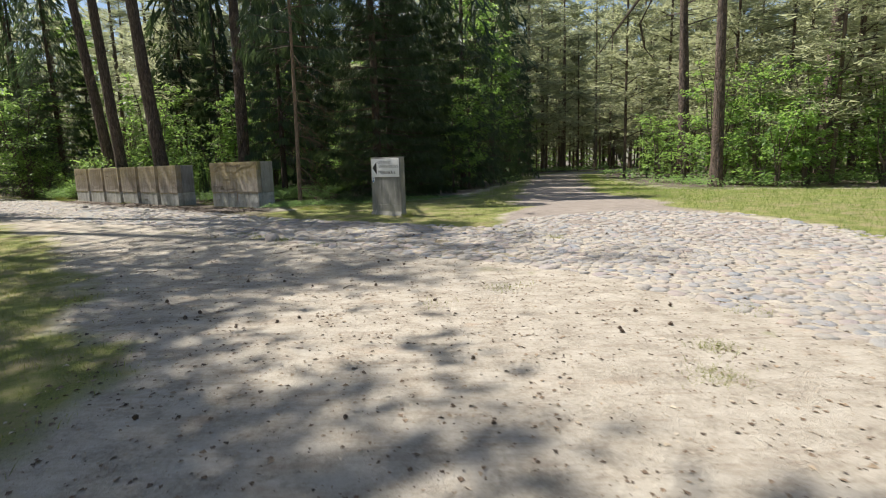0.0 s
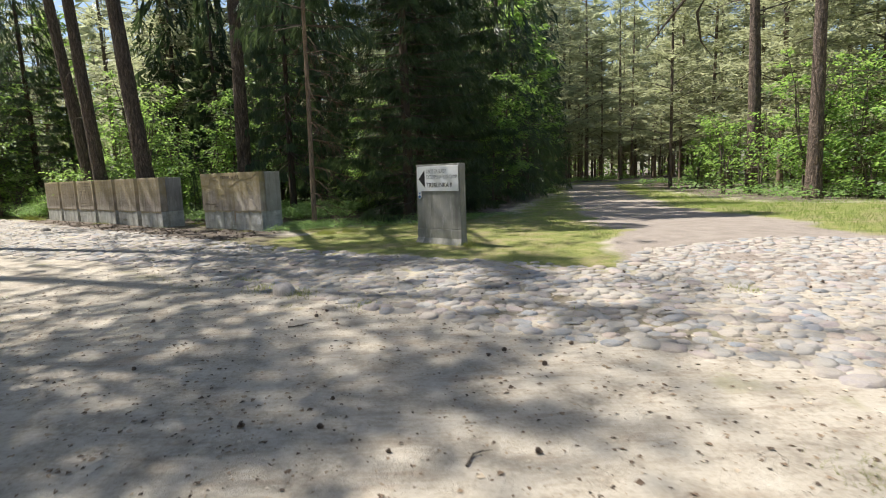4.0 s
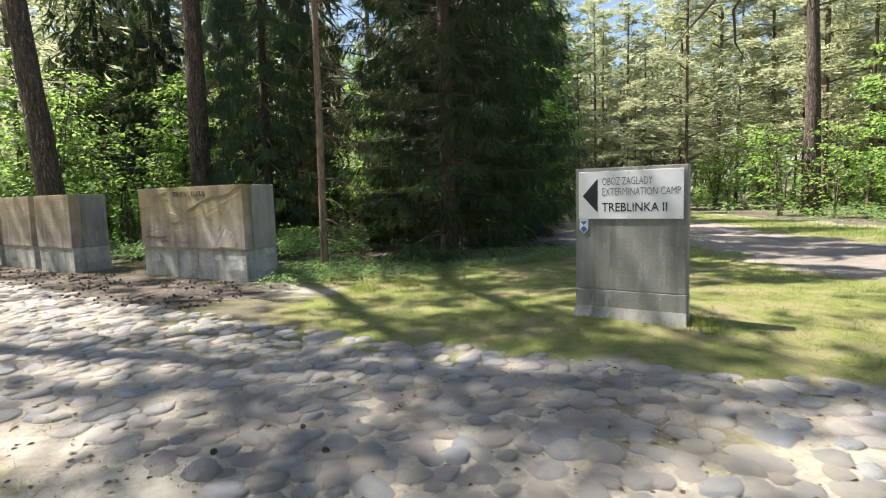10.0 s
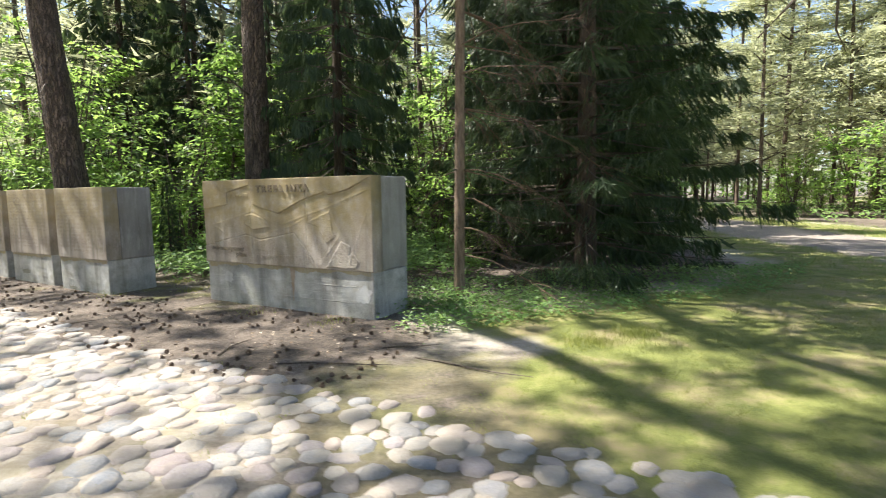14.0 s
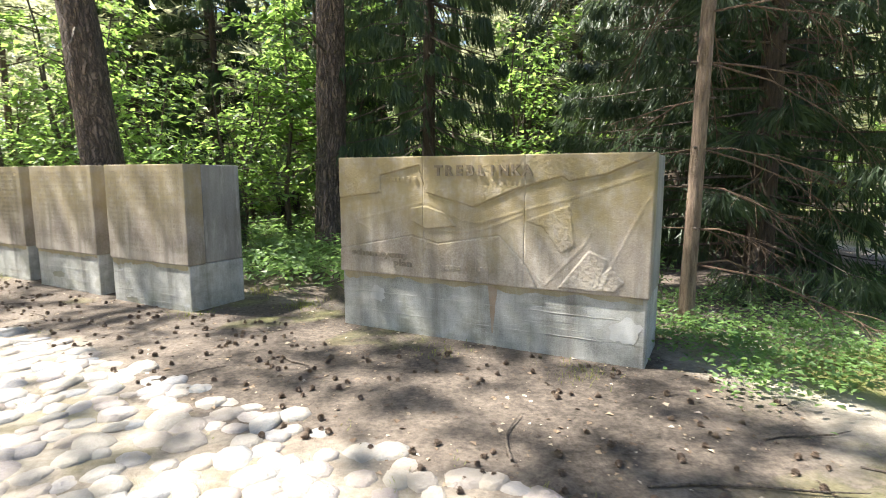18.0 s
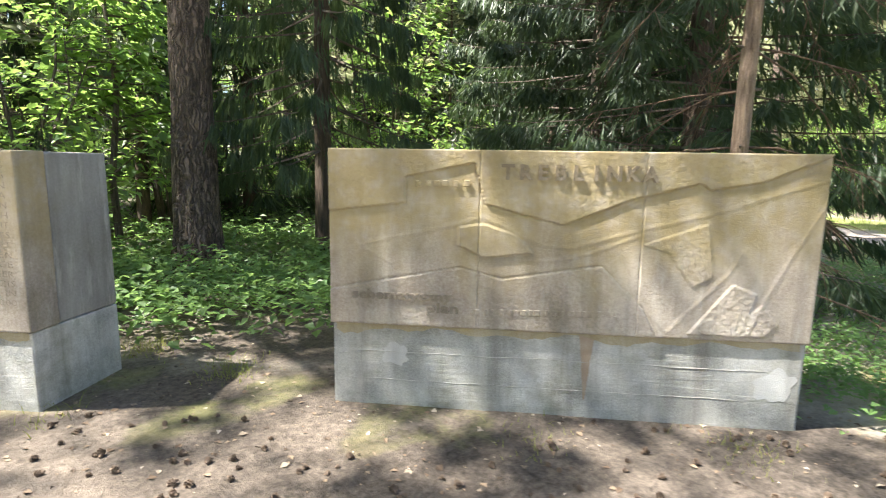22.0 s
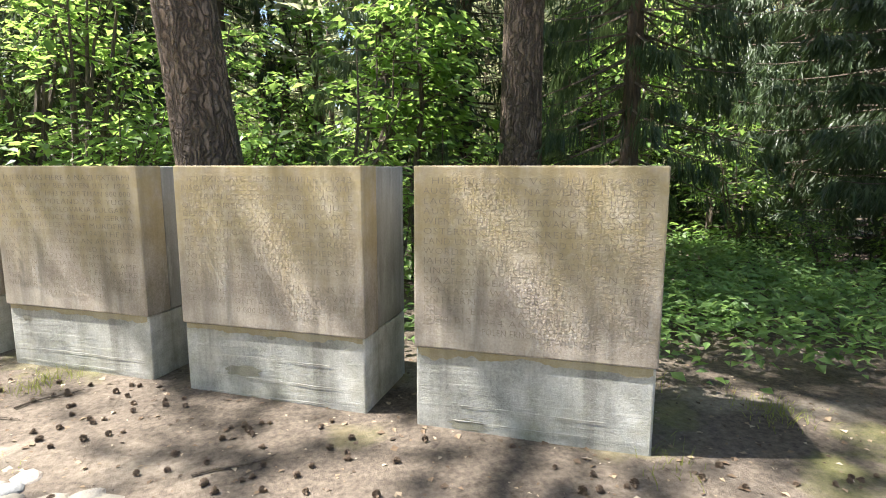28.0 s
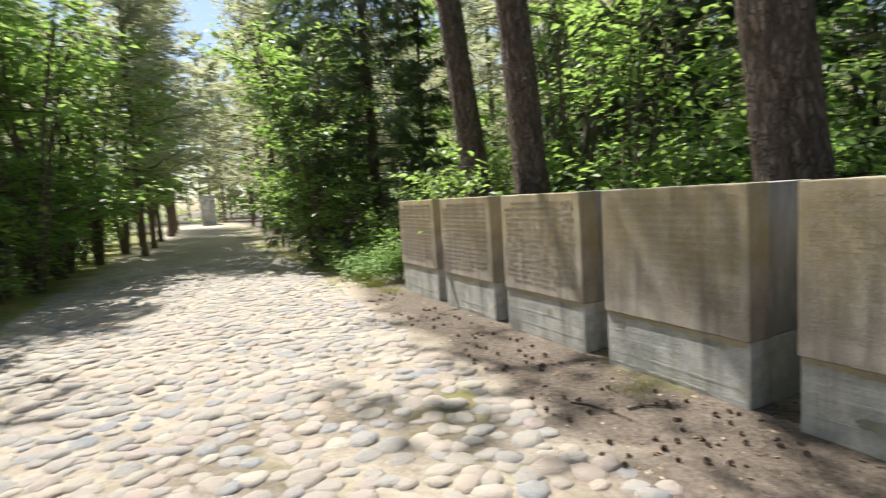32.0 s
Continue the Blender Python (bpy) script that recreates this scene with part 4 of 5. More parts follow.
def spruce(seed, height, r0, reach, low=0.5, twigs=40, bark=None, bare=0.3, visible=7.5, size=0.29, weep=0.0):
    """A Norway spruce: whorls of drooping boughs hung with needle twigs."""
    rnd = random.Random(seed)
    e = new("spruce_tree")
    g, line = trunk_geo(height, r0, 0.02, (rnd.uniform(-.01, .01), rnd.uniform(-.01, .01)), 14, 20, 0.05, seed, 0.25)
    child("trunk", g.mesh("spruce_trunk", bark or M_DARK_BARK, True), e)
    boughs, crown = Geo(), Geo()
    z = low
    while z < height - 0.4:
        c, r = on_line(line, z)
        t = z / height
        L0 = reach * (1 - t) ** 0.75 * (0.85 if z > 1.2 else 0.75)
        n = rnd.randint(5, 6) if z < visible else 4
        start = rnd.uniform(0, 6.28)
        for k in range(n):
            a = start + 6.283 * k / n + rnd.uniform(-0.3, 0.3)
            near = z < visible
            bough(boughs, crown, c, r, a, L0 * rnd.uniform(0.75, 1.12), rnd.uniform(0.16, 0.34) * (1 + weep), twigs if near else twigs // 6, bare, size if near else size * 2.6, rnd, 0.02, weep)
        z += rnd.uniform(0.24, 0.34) * (1.0 if z < visible else 1.7)
    stuff_part("branchwork", boughs, M_TWIG, e)
    stuff_part("crown", crown, M_SPRUCE, e)
    return tagged(e, "dark green spruce with drooping boughs down to the ground", "tree")


def bare_spruce(seed, height, r0):
    """The slim spruce beside the relief: a pale scaly trunk with dead lower boughs, green only high up."""
    rnd = random.Random(seed)
    e = new("spruce_tree")
    g, line = trunk_geo(height, r0, 0.02, (0.012, 0.0), 20, 40, 0.03, seed, 0.2)
    child("trunk", g.mesh("spruce_trunk", M_SPRUCE_BARK, True), e)
    crown, twigs = Geo(), Geo()
    z = 0.55
    while z < 5.2:
        c, r = on_line(line, z)
        for k in range(rnd.randint(2, 4)):
            a = rnd.uniform(-1.3, 2.2)
            L = rnd.uniform(0.7, 2.4)
            h = Vector((math.cos(a), math.sin(a), 0))
            drop = rnd.uniform(0.05, 0.5)
            pts = [c + h * r * 0.5] + [c + h * L * u + Vector((0, 0, -drop * L * u * u + rnd.gauss(0, 0.02))) for u in (0.3, 0.6, 0.85, 1.0)]
            g = Geo()
            tube(g, pts, [0.010, 0.008, 0.006, 0.004, 0.0015], 5, False)
            child("bough", g.mesh("bough", M_DEAD_BOUGH), e)
            for _ in range(16):
                u = rnd.uniform(0.3, 1.0)
                i = min(int(u * 4), 3)
                p = pts[i].lerp(pts[i + 1], u * 4 - i)
                q = p + Vector((h.x * 0.2 + rnd.gauss(0, 0.14), h.y * 0.2 + rnd.gauss(0, 0.14), -rnd.uniform(0.05, 0.4)))
                tube(twigs, [p, p.lerp(q, 0.5) + Vector((0, 0, 0.02)), q], [0.004, 0.003, 0.001], 3, False)
        g = Geo()
        a = rnd.uniform(0, 6.28)
        h = Vector((math.cos(a), math.sin(a), 0.1))
        tube(g, [c + h * r * 0.7, c + h * (r + 0.05)], [0.014, 0.009], 6)
        child("branch_stub", g.mesh("branch_stub", M_TWIG), e)
        z += rnd.uniform(0.3, 0.45)
    live = Geo()
    while z < height - 0.4:
        c, r = on_line(line, z)
        for k in range(5):
            bough(live, crown, c, r, rnd.uniform(0, 6.28), 2.3 * (1 - z / height) ** 0.6, 0.25, 30, 0.3, 0.4, rnd)
        z += 0.4
    stuff_part("dead_twig", twigs, M_DEAD_BOUGH, e, "dry grey twigs")
    stuff_part("branchwork", live, M_TWIG, e)
    stuff_part("crown", crown, M_SPRUCE, e)
    return tagged(e, "slim spruce with pale scaly bark and dead lower boughs", "tree")


def leaf(verts, faces, p, d, up, size):
    """One broad leaf, folded along its rib."""
    d = d.normalized()
    s = d.cross(up)
    s = s.normalized() if s.length > 1e-3 else Vector((1, 0, 0))
    i = len(verts)
    dip = up * size * 0.10
    q = (p.x * 91.7 + p.y * 57.3 + p.z * 73.1) % 1.0
    at, wide = 0.32 + 0.26 * q, 0.24 + 0.18 * ((q * 7.3) % 1.0)
    verts += [p, p + d * size * at + s * size * wide + dip, p + d * size - up * size * 0.12, p + d * size * (0.9 - at) - s * size * wide + dip]
    faces += [(i, i + 1, i + 2), (i, i + 2, i + 3)]


def broadleaf(seed, height, spread, leaves, size=0.10, name="hazel_bush", label="bright green leafy bush in the undergrowth", category="bush", single=False):
    """A young broad-leaved tree or bush: stems, twigs, and leaves in flat sprays."""
    rnd = random.Random(seed)
    e = new(name)
    stems, crown = Geo(), Geo()
    verts, faces = [], []
    sprays = []
    count = 1 if single else rnd.randint(4, 6)
    for s in range(count):
        a = rnd.uniform(0, 6.28)
        lean = Vector((math.cos(a), math.sin(a), 0)) * (spread * rnd.uniform(0.15, 0.55) if not single else spread * 0.08)
        h = height * rnd.uniform(0.75, 1.0)
        pts = [Vector((0, 0, -0.05)) + lean * 0.05]
        for u in (0.25, 0.5, 0.75, 1.0):
            pts.append(lean * u ** 1.4 + Vector((rnd.gauss(0, 0.05), rnd.gauss(0, 0.05), h * u)))
        r = 0.012 + 0.008 * height
        tube(stems, pts, [r, r * 0.8, r * 0.6, r * 0.4, r * 0.15], 5, False)
        for _ in range(int(9 + 5 * height / count)):
            u = rnd.uniform(0.16 if not single else 0.25, 1.0)
            i = min(int(u * 4), 3)
            p = pts[i].lerp(pts[i + 1], u * 4 - i)
            b = rnd.uniform(0, 6.28)
            L = spread * rnd.uniform(0.3, 0.75) * (1.15 - 0.6 * u)
            d = Vector((math.cos(b), math.sin(b), rnd.uniform(-0.1, 0.5)))
            q = p + d * L
            tube(stems, [p, q], [r * 0.35, 0.002], 3, False)
            sprays.append((p, q, d))
    per = max(3, leaves // len(sprays))
    for p, q, d in sprays:
        for _ in range(per):
            u = rnd.uniform(0.25, 1.08)
            c = p.lerp(q, u) + Vector((rnd.gauss(0, 0.13), rnd.gauss(0, 0.13), rnd.gauss(0, 0.07)))
            w = Vector((d.x + rnd.gauss(0, 0.7), d.y + rnd.gauss(0, 0.7), rnd.gauss(-0.25, 0.25)))
            leaf(verts, faces, c, w, Vector((rnd.gauss(0, 0.3), rnd.gauss(0, 0.3), 1)).normalized(), size * rnd.uniform(0.7, 1.3))
    crown.add(verts, faces)
    stuff_part("branchwork", stems, M_TWIG, e)
    stuff_part("foliage", crown, M_LEAF, e)
    return tagged(e, label, category)


def stand(ob, x, y, turn=0.0, size=1.0, sink=0.02):
    ob.matrix_world = pose(x, y, land(x, y) - sink, 0, 0, turn) @ Matrix.Scale(size, 4)
    return ob


# single trees that frame the stones
LEANING = stand(pine(11, 24, 0.285, 14.0, 4.0, (-0.09, 0.02), 1500, True, 5, 8, 0.4, 0.2, "leaning Scots pine with deeply furrowed bark behind the tablets", keep=0.48), -11.57, 22.65)
def shade_limb(tree, points, radii, seed, tufts, spread):
    """A heavy upper limb with its own sprays of needles, added out of view to cast shade."""
    rnd = random.Random(seed)
    g, crown = Geo(), Geo()
    pts = [Vector(p) for p in points]
    tube(g, pts, radii, 8, False)
    child("limb", g.mesh("limb", M_PINE_BARK, True), tree)
    for _ in range(tufts):
        s = rnd.uniform(0.3, 1.0) * (len(pts) - 1)
        i = min(int(s), len(pts) - 2)
        a = rnd.uniform(0, 6.28)
        d = Vector((math.cos(a), math.sin(a), rnd.uniform(-0.3, 0.4)))
        c = pts[i].lerp(pts[i + 1], s - i) + d * spread * rnd.random() ** 0.6
        for _ in range(5):
            tuft(crown, c + Vector((rnd.gauss(0, 0.2), rnd.gauss(0, 0.2), rnd.gauss(0, 0.12))), d, 0.36 * rnd.uniform(0.7, 1.2), 7, rnd, 0.2)
    stuff_part("crown", crown, M_PINE, tree)


# unseen limbs, set by where their shadows should fall on ground and stones
shade_limb(LEANING, [(-0.9, 0.2, 9.5), (-0.9, -1.6, 11.6), (-0.2, -4.0, 12.8), (0.4, -6.5, 13.4), (0.6, -8.1, 13.6)], [0.17, 0.16, 0.14, 0.09, 0.03], 61, 80, 2.2)
shade_limb(LEANING, [(-0.9, 0.2, 10.5), (-1.8, -0.6, 12.0), (-2.8, -1.0, 13.0), (-3.8, -1.3, 13.4)], [0.11, 0.09, 0.07, 0.03], 66, 34, 1.4)
shade_limb(LEANING, [(-0.9, 0.2, 10.0), (-1.4, -0.9, 11.8), (-2.0, -1.9, 12.6), (-2.4, -2.9, 13.0)], [0.11, 0.09, 0.07, 0.03], 68, 40, 1.7)
SECOND = stand(pine(12, 25, 0.245, 11.5, 5.0, (-0.05, -0.03), 1300, True, 6, 8, 0.4, 0.2, keep=0.26), -14.50, 24.78)
shade_limb(SECOND, [(-0.5, -0.3, 10.5), (-1.6, -1.3, 12.0), (-2.8, -2.4, 12.8), (-3.9, -3.4, 13.1)], [0.13, 0.11, 0.08, 0.03], 63, 44, 2.5)
shade_limb(SECOND, [(-0.5, -0.3, 10.3), (-0.6, -1.6, 12.0), (-0.8, -3.0, 13.0), (-0.6, -4.2, 13.3)], [0.12, 0.10, 0.07, 0.03], 67, 78, 2.4)
THIRD = stand(pine(13, 24, 0.26, 11.5, 4.8, (-0.09, -0.03), 1000, True, 6, 8, 0.4, 0.2), -16.17, 26.78)
shade_limb(THIRD, [(-1.0, -0.3, 10.5), (-2.4, -1.0, 12.0), (-3.8, -1.8, 12.8), (-5.2, -2.6, 13.1)], [0.13, 0.11, 0.08, 0.03], 64, 44, 2.5)
FORKED = stand(pine(14, 21, 0.255, 10.5, 2.4, (0.008, 0.01), 320, True, 3), -8.43, 23.08)
shade_limb(FORKED, [(0.1, 0.0, 9.8), (-1.0, -1.8, 11.8), (-1.8, -3.8, 12.9), (-1.4, -6.1, 13.3), (-1.3, -7.3, 13.5)], [0.15, 0.14, 0.13, 0.09, 0.03], 62, 48, 2.0)
shade_limb(FORKED, [(0.1, 0.0, 10.6), (0.2, -1.8, 12.0), (0.2, -4.1, 12.9), (0.3, -6.3, 13.4), (0.2, -7.5, 13.5)], [0.10, 0.09, 0.07, 0.05, 0.02], 65, 24, 2.4)
VERGE_PINE = stand(pine(15, 19, 0.30, 7.5, 3.0, (-0.03, 0.0), 420, True), 12.4, 28.4)
for line in ([(-0.3, 0, 11.0), (-1.0, 2.0, 9.9), (-1.4, 3.0, 8.6), (-0.9, 3.6, 7.4), (-0.1, 4.0, 6.7)], [(-0.3, 0, 10.4), (-1.6, 2.6, 9.8), (-2.3, 4.2, 8.6), (-3.0, 5.2, 7.5)]):
    limb = Geo()
    tube(limb, line, [0.10, 0.085, 0.07, 0.045, 0.02][:len(line)], 6, False)
    child("dead_limb", limb.mesh("dead_limb", M_TWIG), VERGE_PINE, "crooked bare limb hanging over the road")
stand(pine(16, 20, 0.24, 8.5, 2.8, (-0.01, 0.0), 420, True), 11.4, 22.9)
stand(pine(17, 20, 0.26, 8.5, 2.8, (0.03, 0.0), 420, True), 16.9, 24.6)
stand(bare_spruce(21, 14, 0.068), -4.93, 18.49)

rnd = random.Random(5)
# the dark spruce thicket behind the sign, and one at the far end of the tablets
SPRUCES = [spruce(31, 17, 0.17, 3.4, 0.45, 105), spruce(32, 15, 0.15, 2.9, 0.4, 105), spruce(33, 17, 0.17, 3.0, 0.5, 26, None, 0.25, 8.0, 0.48), spruce(34, 12, 0.13, 2.2, 1.6, 66, None, 0.42, 7.5, 0.26, 0.9)]
THICKET = [(-2.5, 20.7, 0), (-2.2, 22.8, 1), (-1.1, 25.2, 0), (1.0, 28.6, 2), (-6.8, 23.2, 3), (-9.0, 27.2, 3), (-6.9, 28.6, 2), (-11.8, 29.4, 3), (-14.6, 31.2, 2), (-1.6, 30.0, 2), (3.0, 34.6, 2), (-20.4, 29.3, 0), (-24.0, 31.6, 2), (4.5, 40.0, 2)]
seen = set()
for x, y, k in THICKET:
    src = SPRUCES[k]
    ob = src if k not in seen else copy_thing(src, Matrix())
    seen.add(k)
    stand(ob, x, y, rnd.uniform(0, 360), rnd.uniform(0.9, 1.03) * (0.95 if x < -15 else 1.0))
    tagged(ob, "", "", "spruces")
# a knee-high to head-high young spruce behind the first tablet
stand(tagged(copy_thing(SPRUCES[3], Matrix()), "young spruce with pale green tips behind the tablets", "tree"), -9.75, 22.0, 40, 0.15)

# pines of the wood: tall bare ones and ones with a low crown
PINES = [pine(41, 19, 0.16, 8.5, 2.4, (0.01, 0), 220), pine(42, 18, 0.14, 7.0, 2.3, (-0.015, 0.01), 220), pine(43, 20, 0.18, 3.6, 3.0, (0.0, 0.01), 900, False, 8, 6, 0.46, 0.20, loose=0.5, flat=True), pine(44, 15, 0.11, 2.6, 2.8, (0.01, 0.01), 900, False, 8, 6, 0.44, 0.20, loose=0.5, flat=True), pine(45, 12, 0.09, 1.8, 2.5, (0, 0), 760, False, 8, 6, 0.42, 0.20, loose=0.48, flat=True)]
SHADE_PINES = [pine(46, 19, 0.24, 8.0, 4.6, (0.02, 0.01), 1700, False, 6, 8, 0.4, 0.2, keep=0.72), pine(47, 24, 0.24, 11.5, 4.8, (0.03, 0.0), 1700, False, 6, 8, 0.4, 0.2, keep=0.52)]
BUSHES = [broadleaf(51, 3.4, 1.8, 760, 0.14), broadleaf(52, 2.4, 1.5, 680, 0.13), broadleaf(53, 4.6, 2.0, 1300, 0.135), broadleaf(54, 6.0, 2.0, 1800, 0.15, "young_oak", "slender young oak with bright green leaves", "tree", True), broadleaf(55, 1.5, 1.1, 800, 0.11), broadleaf(56, 5.6, 2.5, 2300, 0.15),
          broadleaf(57, 3.6, 1.8, 850, 0.17), broadleaf(58, 5.2, 2.2, 1100, 0.18), broadleaf(59, 9.5, 3.0, 2200, 0.19, "young_oak", "tall leafy young oak beside the road", "tree", True)]
used = set()
taken = [(-11.57, 22.65), (-14.5, 24.78), (-16.17, 26.78), (-8.43, 23.08), (12.4, 28.4), (11.4, 22.9), (16.9, 24.6), (-4.93, 18.49)] + [(x, y) for x, y, k in THICKET]


edge_turns = random.Random(5)
for _ in range(22):
    edge_turns.random()


def sow(sources, group, spots, turns=rnd):
    for x, y, s, k in spots:
        src = sources[k]
        ob = src if src.name not in used else copy_thing(src, Matrix())
        used.add(src.name)
        stand(ob, x, y, turns.uniform(0, 360), s)
        tagged(ob, "", "", group)


def free(x, y, gap):
    return all((x - a) ** 2 + (y - b) ** 2 > gap * gap for a, b in taken)


def scatter(wood, box, count, gap, margin, picks, sizes=(0.85, 1.1)):
    out = []
    tries = 0
    while len(out) < count and tries < count * 40:
        tries += 1
        x, y = rnd.uniform(box[0], box[1]), rnd.uniform(box[2], box[3])
        if gap_to(wood, x, y) > -margin or not free(x, y, gap) or math.hypot(x + 5.5, y - 26) < 5.0:
            continue
        taken.append((x, y))
        out.append((x, y, rnd.uniform(*sizes), rnd.choice(picks)))
    return out


# old pines at the sandy edge, whose crowns dapple the ground
sow(SHADE_PINES, "pines at the edge of the sand", [(-10.0, 3.8, 1, 0), (-9.8, 2.8, 1, 1), (-12.9, 8.3, 1, 0), (-12.2, 10.6, 0.78, 1), (-14.8, 16.6, 1.0, 1), (-19.2, 9.9, 0.82, 1), (-17.0, 11.1, 1.05, 1), (-11.1, 4.4, 1, 0), (-13.5, 5.3, 1, 1), (-9.9, -3.0, 1, 0), (-24.8, 18.9, 0.9, 1), (-30.8, 24.5, 0.9, 0)], edge_turns)
stand(tagged(pine(48, 28, 0.27, 14.5, 5.6, (0.06, 0.03), 1500, False, 6, 8, 0.4, 0.2, keep=0.34), "", "", "pines at the edge of the sand"), -16.2, 14.1)
# bushes close behind the stones
sow(BUSHES, "undergrowth", [(-10.0, 22.9, 0.65, 1), (-10.1, 23.9, 1.0, 0), (-9.3, 24.4, 0.95, 3), (-12.9, 24.0, 0.9, 1), (-13.4, 25.6, 1.0, 2), (-12.0, 25.4, 1.0, 0), (-15.6, 25.2, 0.9, 1), (-17.6, 27.2, 0.8, 1), (-14.8, 28.0, 1.1, 5), (-8.6, 27.6, 1.1, 5), (-4.2, 30.0, 1.0, 6), (-4.6, 26.2, 1.0, 2), (-3.9, 28.0, 1.0, 5), (-4.9, 21.9, 0.4, 1), (-4.2, 23.8, 0.85, 1), (-3.6, 25.0, 0.8, 0), (-3.9, 21.6, 0.6, 4), (-7.2, 29.8, 1.0, 6), (-9.8, 29.6, 1.0, 7), (-17.4, 25.6, 0.6, 4), (-24.5, 22.4, 0.9, 1), (-26.5, 23.8, 0.9, 0), (-28.5, 25.3, 0.9, 1), (-22.6, 20.9, 0.8, 1), (-30.5, 26.7, 1.0, 0), (-32.5, 28.2, 1.0, 1), (-35, 30.1, 1.0, 0), (-38, 32.4, 1.0, 1), (-41, 34.7, 1.1, 0), (-19.9, 27.1, 0.9, 1), (-20.8, 27.4, 1.0, 0), (-21.6, 28.2, 1.1, 5), (-22.8, 29.4, 1.2, 5), (-18.8, 26.9, 0.8, 4),
                            (12.2, 24.6, 1.0, 5), (13.2, 23.2, 1.0, 2), (14.6, 22.0, 1.0, 5), (17.2, 21.4, 1.0, 2), (19.5, 19.6, 1.0, 5), (15.4, 24.2, 0.8, 3), (18.5, 23.0, 0.8, 3), (12.4, 24.4, 1.0, 0), (13.8, 20.9, 0.9, 6), (16.2, 20.2, 1.0, 6), (14.0, 33.5, 1.2, 6), (18.0, 18.6, 1.0, 0), (12.9, 22.2, 1.0, 1), (13.6, 25.6, 1.1, 0)])
# leafy trees along the far side of the cobbled road, and beside the spruces
sow(BUSHES, "trees by the road", [(-25.2, 23.4, 1.3, 5), (-27.4, 25.0, 1.45, 5), (-30.0, 27.4, 1.5, 7), (-28.6, 25.8, 1.3, 7), (-33.2, 30.2, 1.6, 7), (-36.8, 33.2, 1.6, 7), (-26.0, 22.0, 1.5, 5), (-41.0, 36.5, 1.6, 7), (-21.6, 20.2, 0.9, 0), (-23.4, 21.6, 0.8, 1), (-25.0, 22.8, 0.8, 0), (-26.8, 24.2, 0.9, 1), (-29.2, 26.0, 0.9, 0), (-31.6, 27.8, 1.0, 1), (-20.4, 19.0, 0.8, 1), (1.2, 26.6, 1.1, 3), (2.0, 30.4, 1.1, 8), (0.4, 24.4, 0.8, 3)])
sow(PINES, "pines of the wood", [(-31.0, 29.6, 1, 3), (-35.0, 32.6, 1.1, 3), (-39.5, 36.0, 1.1, 3), (-44, 39.8, 1.1, 2), (-49, 43.6, 1.1, 3), (-29, 35.2, 1.0, 3), (-33.5, 38.6, 1.0, 2), (-39, 43, 1.0, 3), (-46, 48.4, 1.0, 3), (-55, 48, 1.1, 2), (-25.4, 33.2, 1.0, 0)])
sow(PINES, "pines of the wood", [(-10.5, 32.0, 1.15, 3), (-7.4, 33.6, 1.2, 3), (-13.0, 33.8, 1.2, 3), (-15.6, 32.4, 1.15, 3), (5.2, 44.5, 1.1, 2), (6.8, 50.5, 1.15, 2), (8.6, 55.5, 1.2, 2), (3.4, 38.5, 1.0, 2), (10.6, 59, 1.2, 2), (4.4, 52, 1.15, 2), (13.5, 62, 1.2, 2), (-2.6, 27.2, 0.5, 4)])
sow(PINES, "pines of the wood", scatter(WOOD_A, (-40, 12, 33, 58), 34, 2.4, 6.0, [0, 1, 2, 3]))
sow(PINES, "pines of the wood", scatter(WOOD_A, (0, 34, 46, 76), 34, 1.4, 1.0, [1, 2, 2, 3]))
sow(PINES, "pines of the wood", scatter(WOOD_A, (1, 36, 38, 82), 34, 1.6, 0.6, [3, 4, 4], (0.8, 1.25)))
sow(PINES, "pines of the wood", scatter(WOOD_D, (10, 44, 26, 62), 30, 1.6, 0.8, [3, 4, 3], (0.9, 1.25)))
sow(PINES, "pines of the wood", scatter(WOOD_D, (9, 46, 14, 58), 52, 2.2, 1.6, [2, 2, 3, 3, 4, 4]))
sow(PINES, "pines of the wood", scatter(WOOD_E, (-48, -22, 6, 42), 24, 2.4, 1.5, [0, 1, 2, 3]))
sow(BUSHES, "undergrowth", scatter(WOOD_A, (-24, -8.5, 24, 30), 10, 1.3, 2.0, [0, 1, 4]))
sow(BUSHES, "undergrowth", scatter(WOOD_A, (-34, 14, 30, 64), 46, 1.5, 1.0, [6, 7, 6, 7, 8]))
sow(BUSHES, "undergrowth", scatter(WOOD_A, (-22, 4, 27, 46), 60, 0.9, 0.6, [4, 4, 6], (0.7, 1.0)))
sow(BUSHES, "undergrowth", scatter(WOOD_D, (9, 40, 14, 58), 48, 1.4, 0.4, [6, 6, 0, 1], (0.8, 1.1)))
sow(BUSHES, "undergrowth", scatter(WOOD_E, (-44, -20, 10, 44), 30, 1.5, 0.3, [6, 7, 8]))


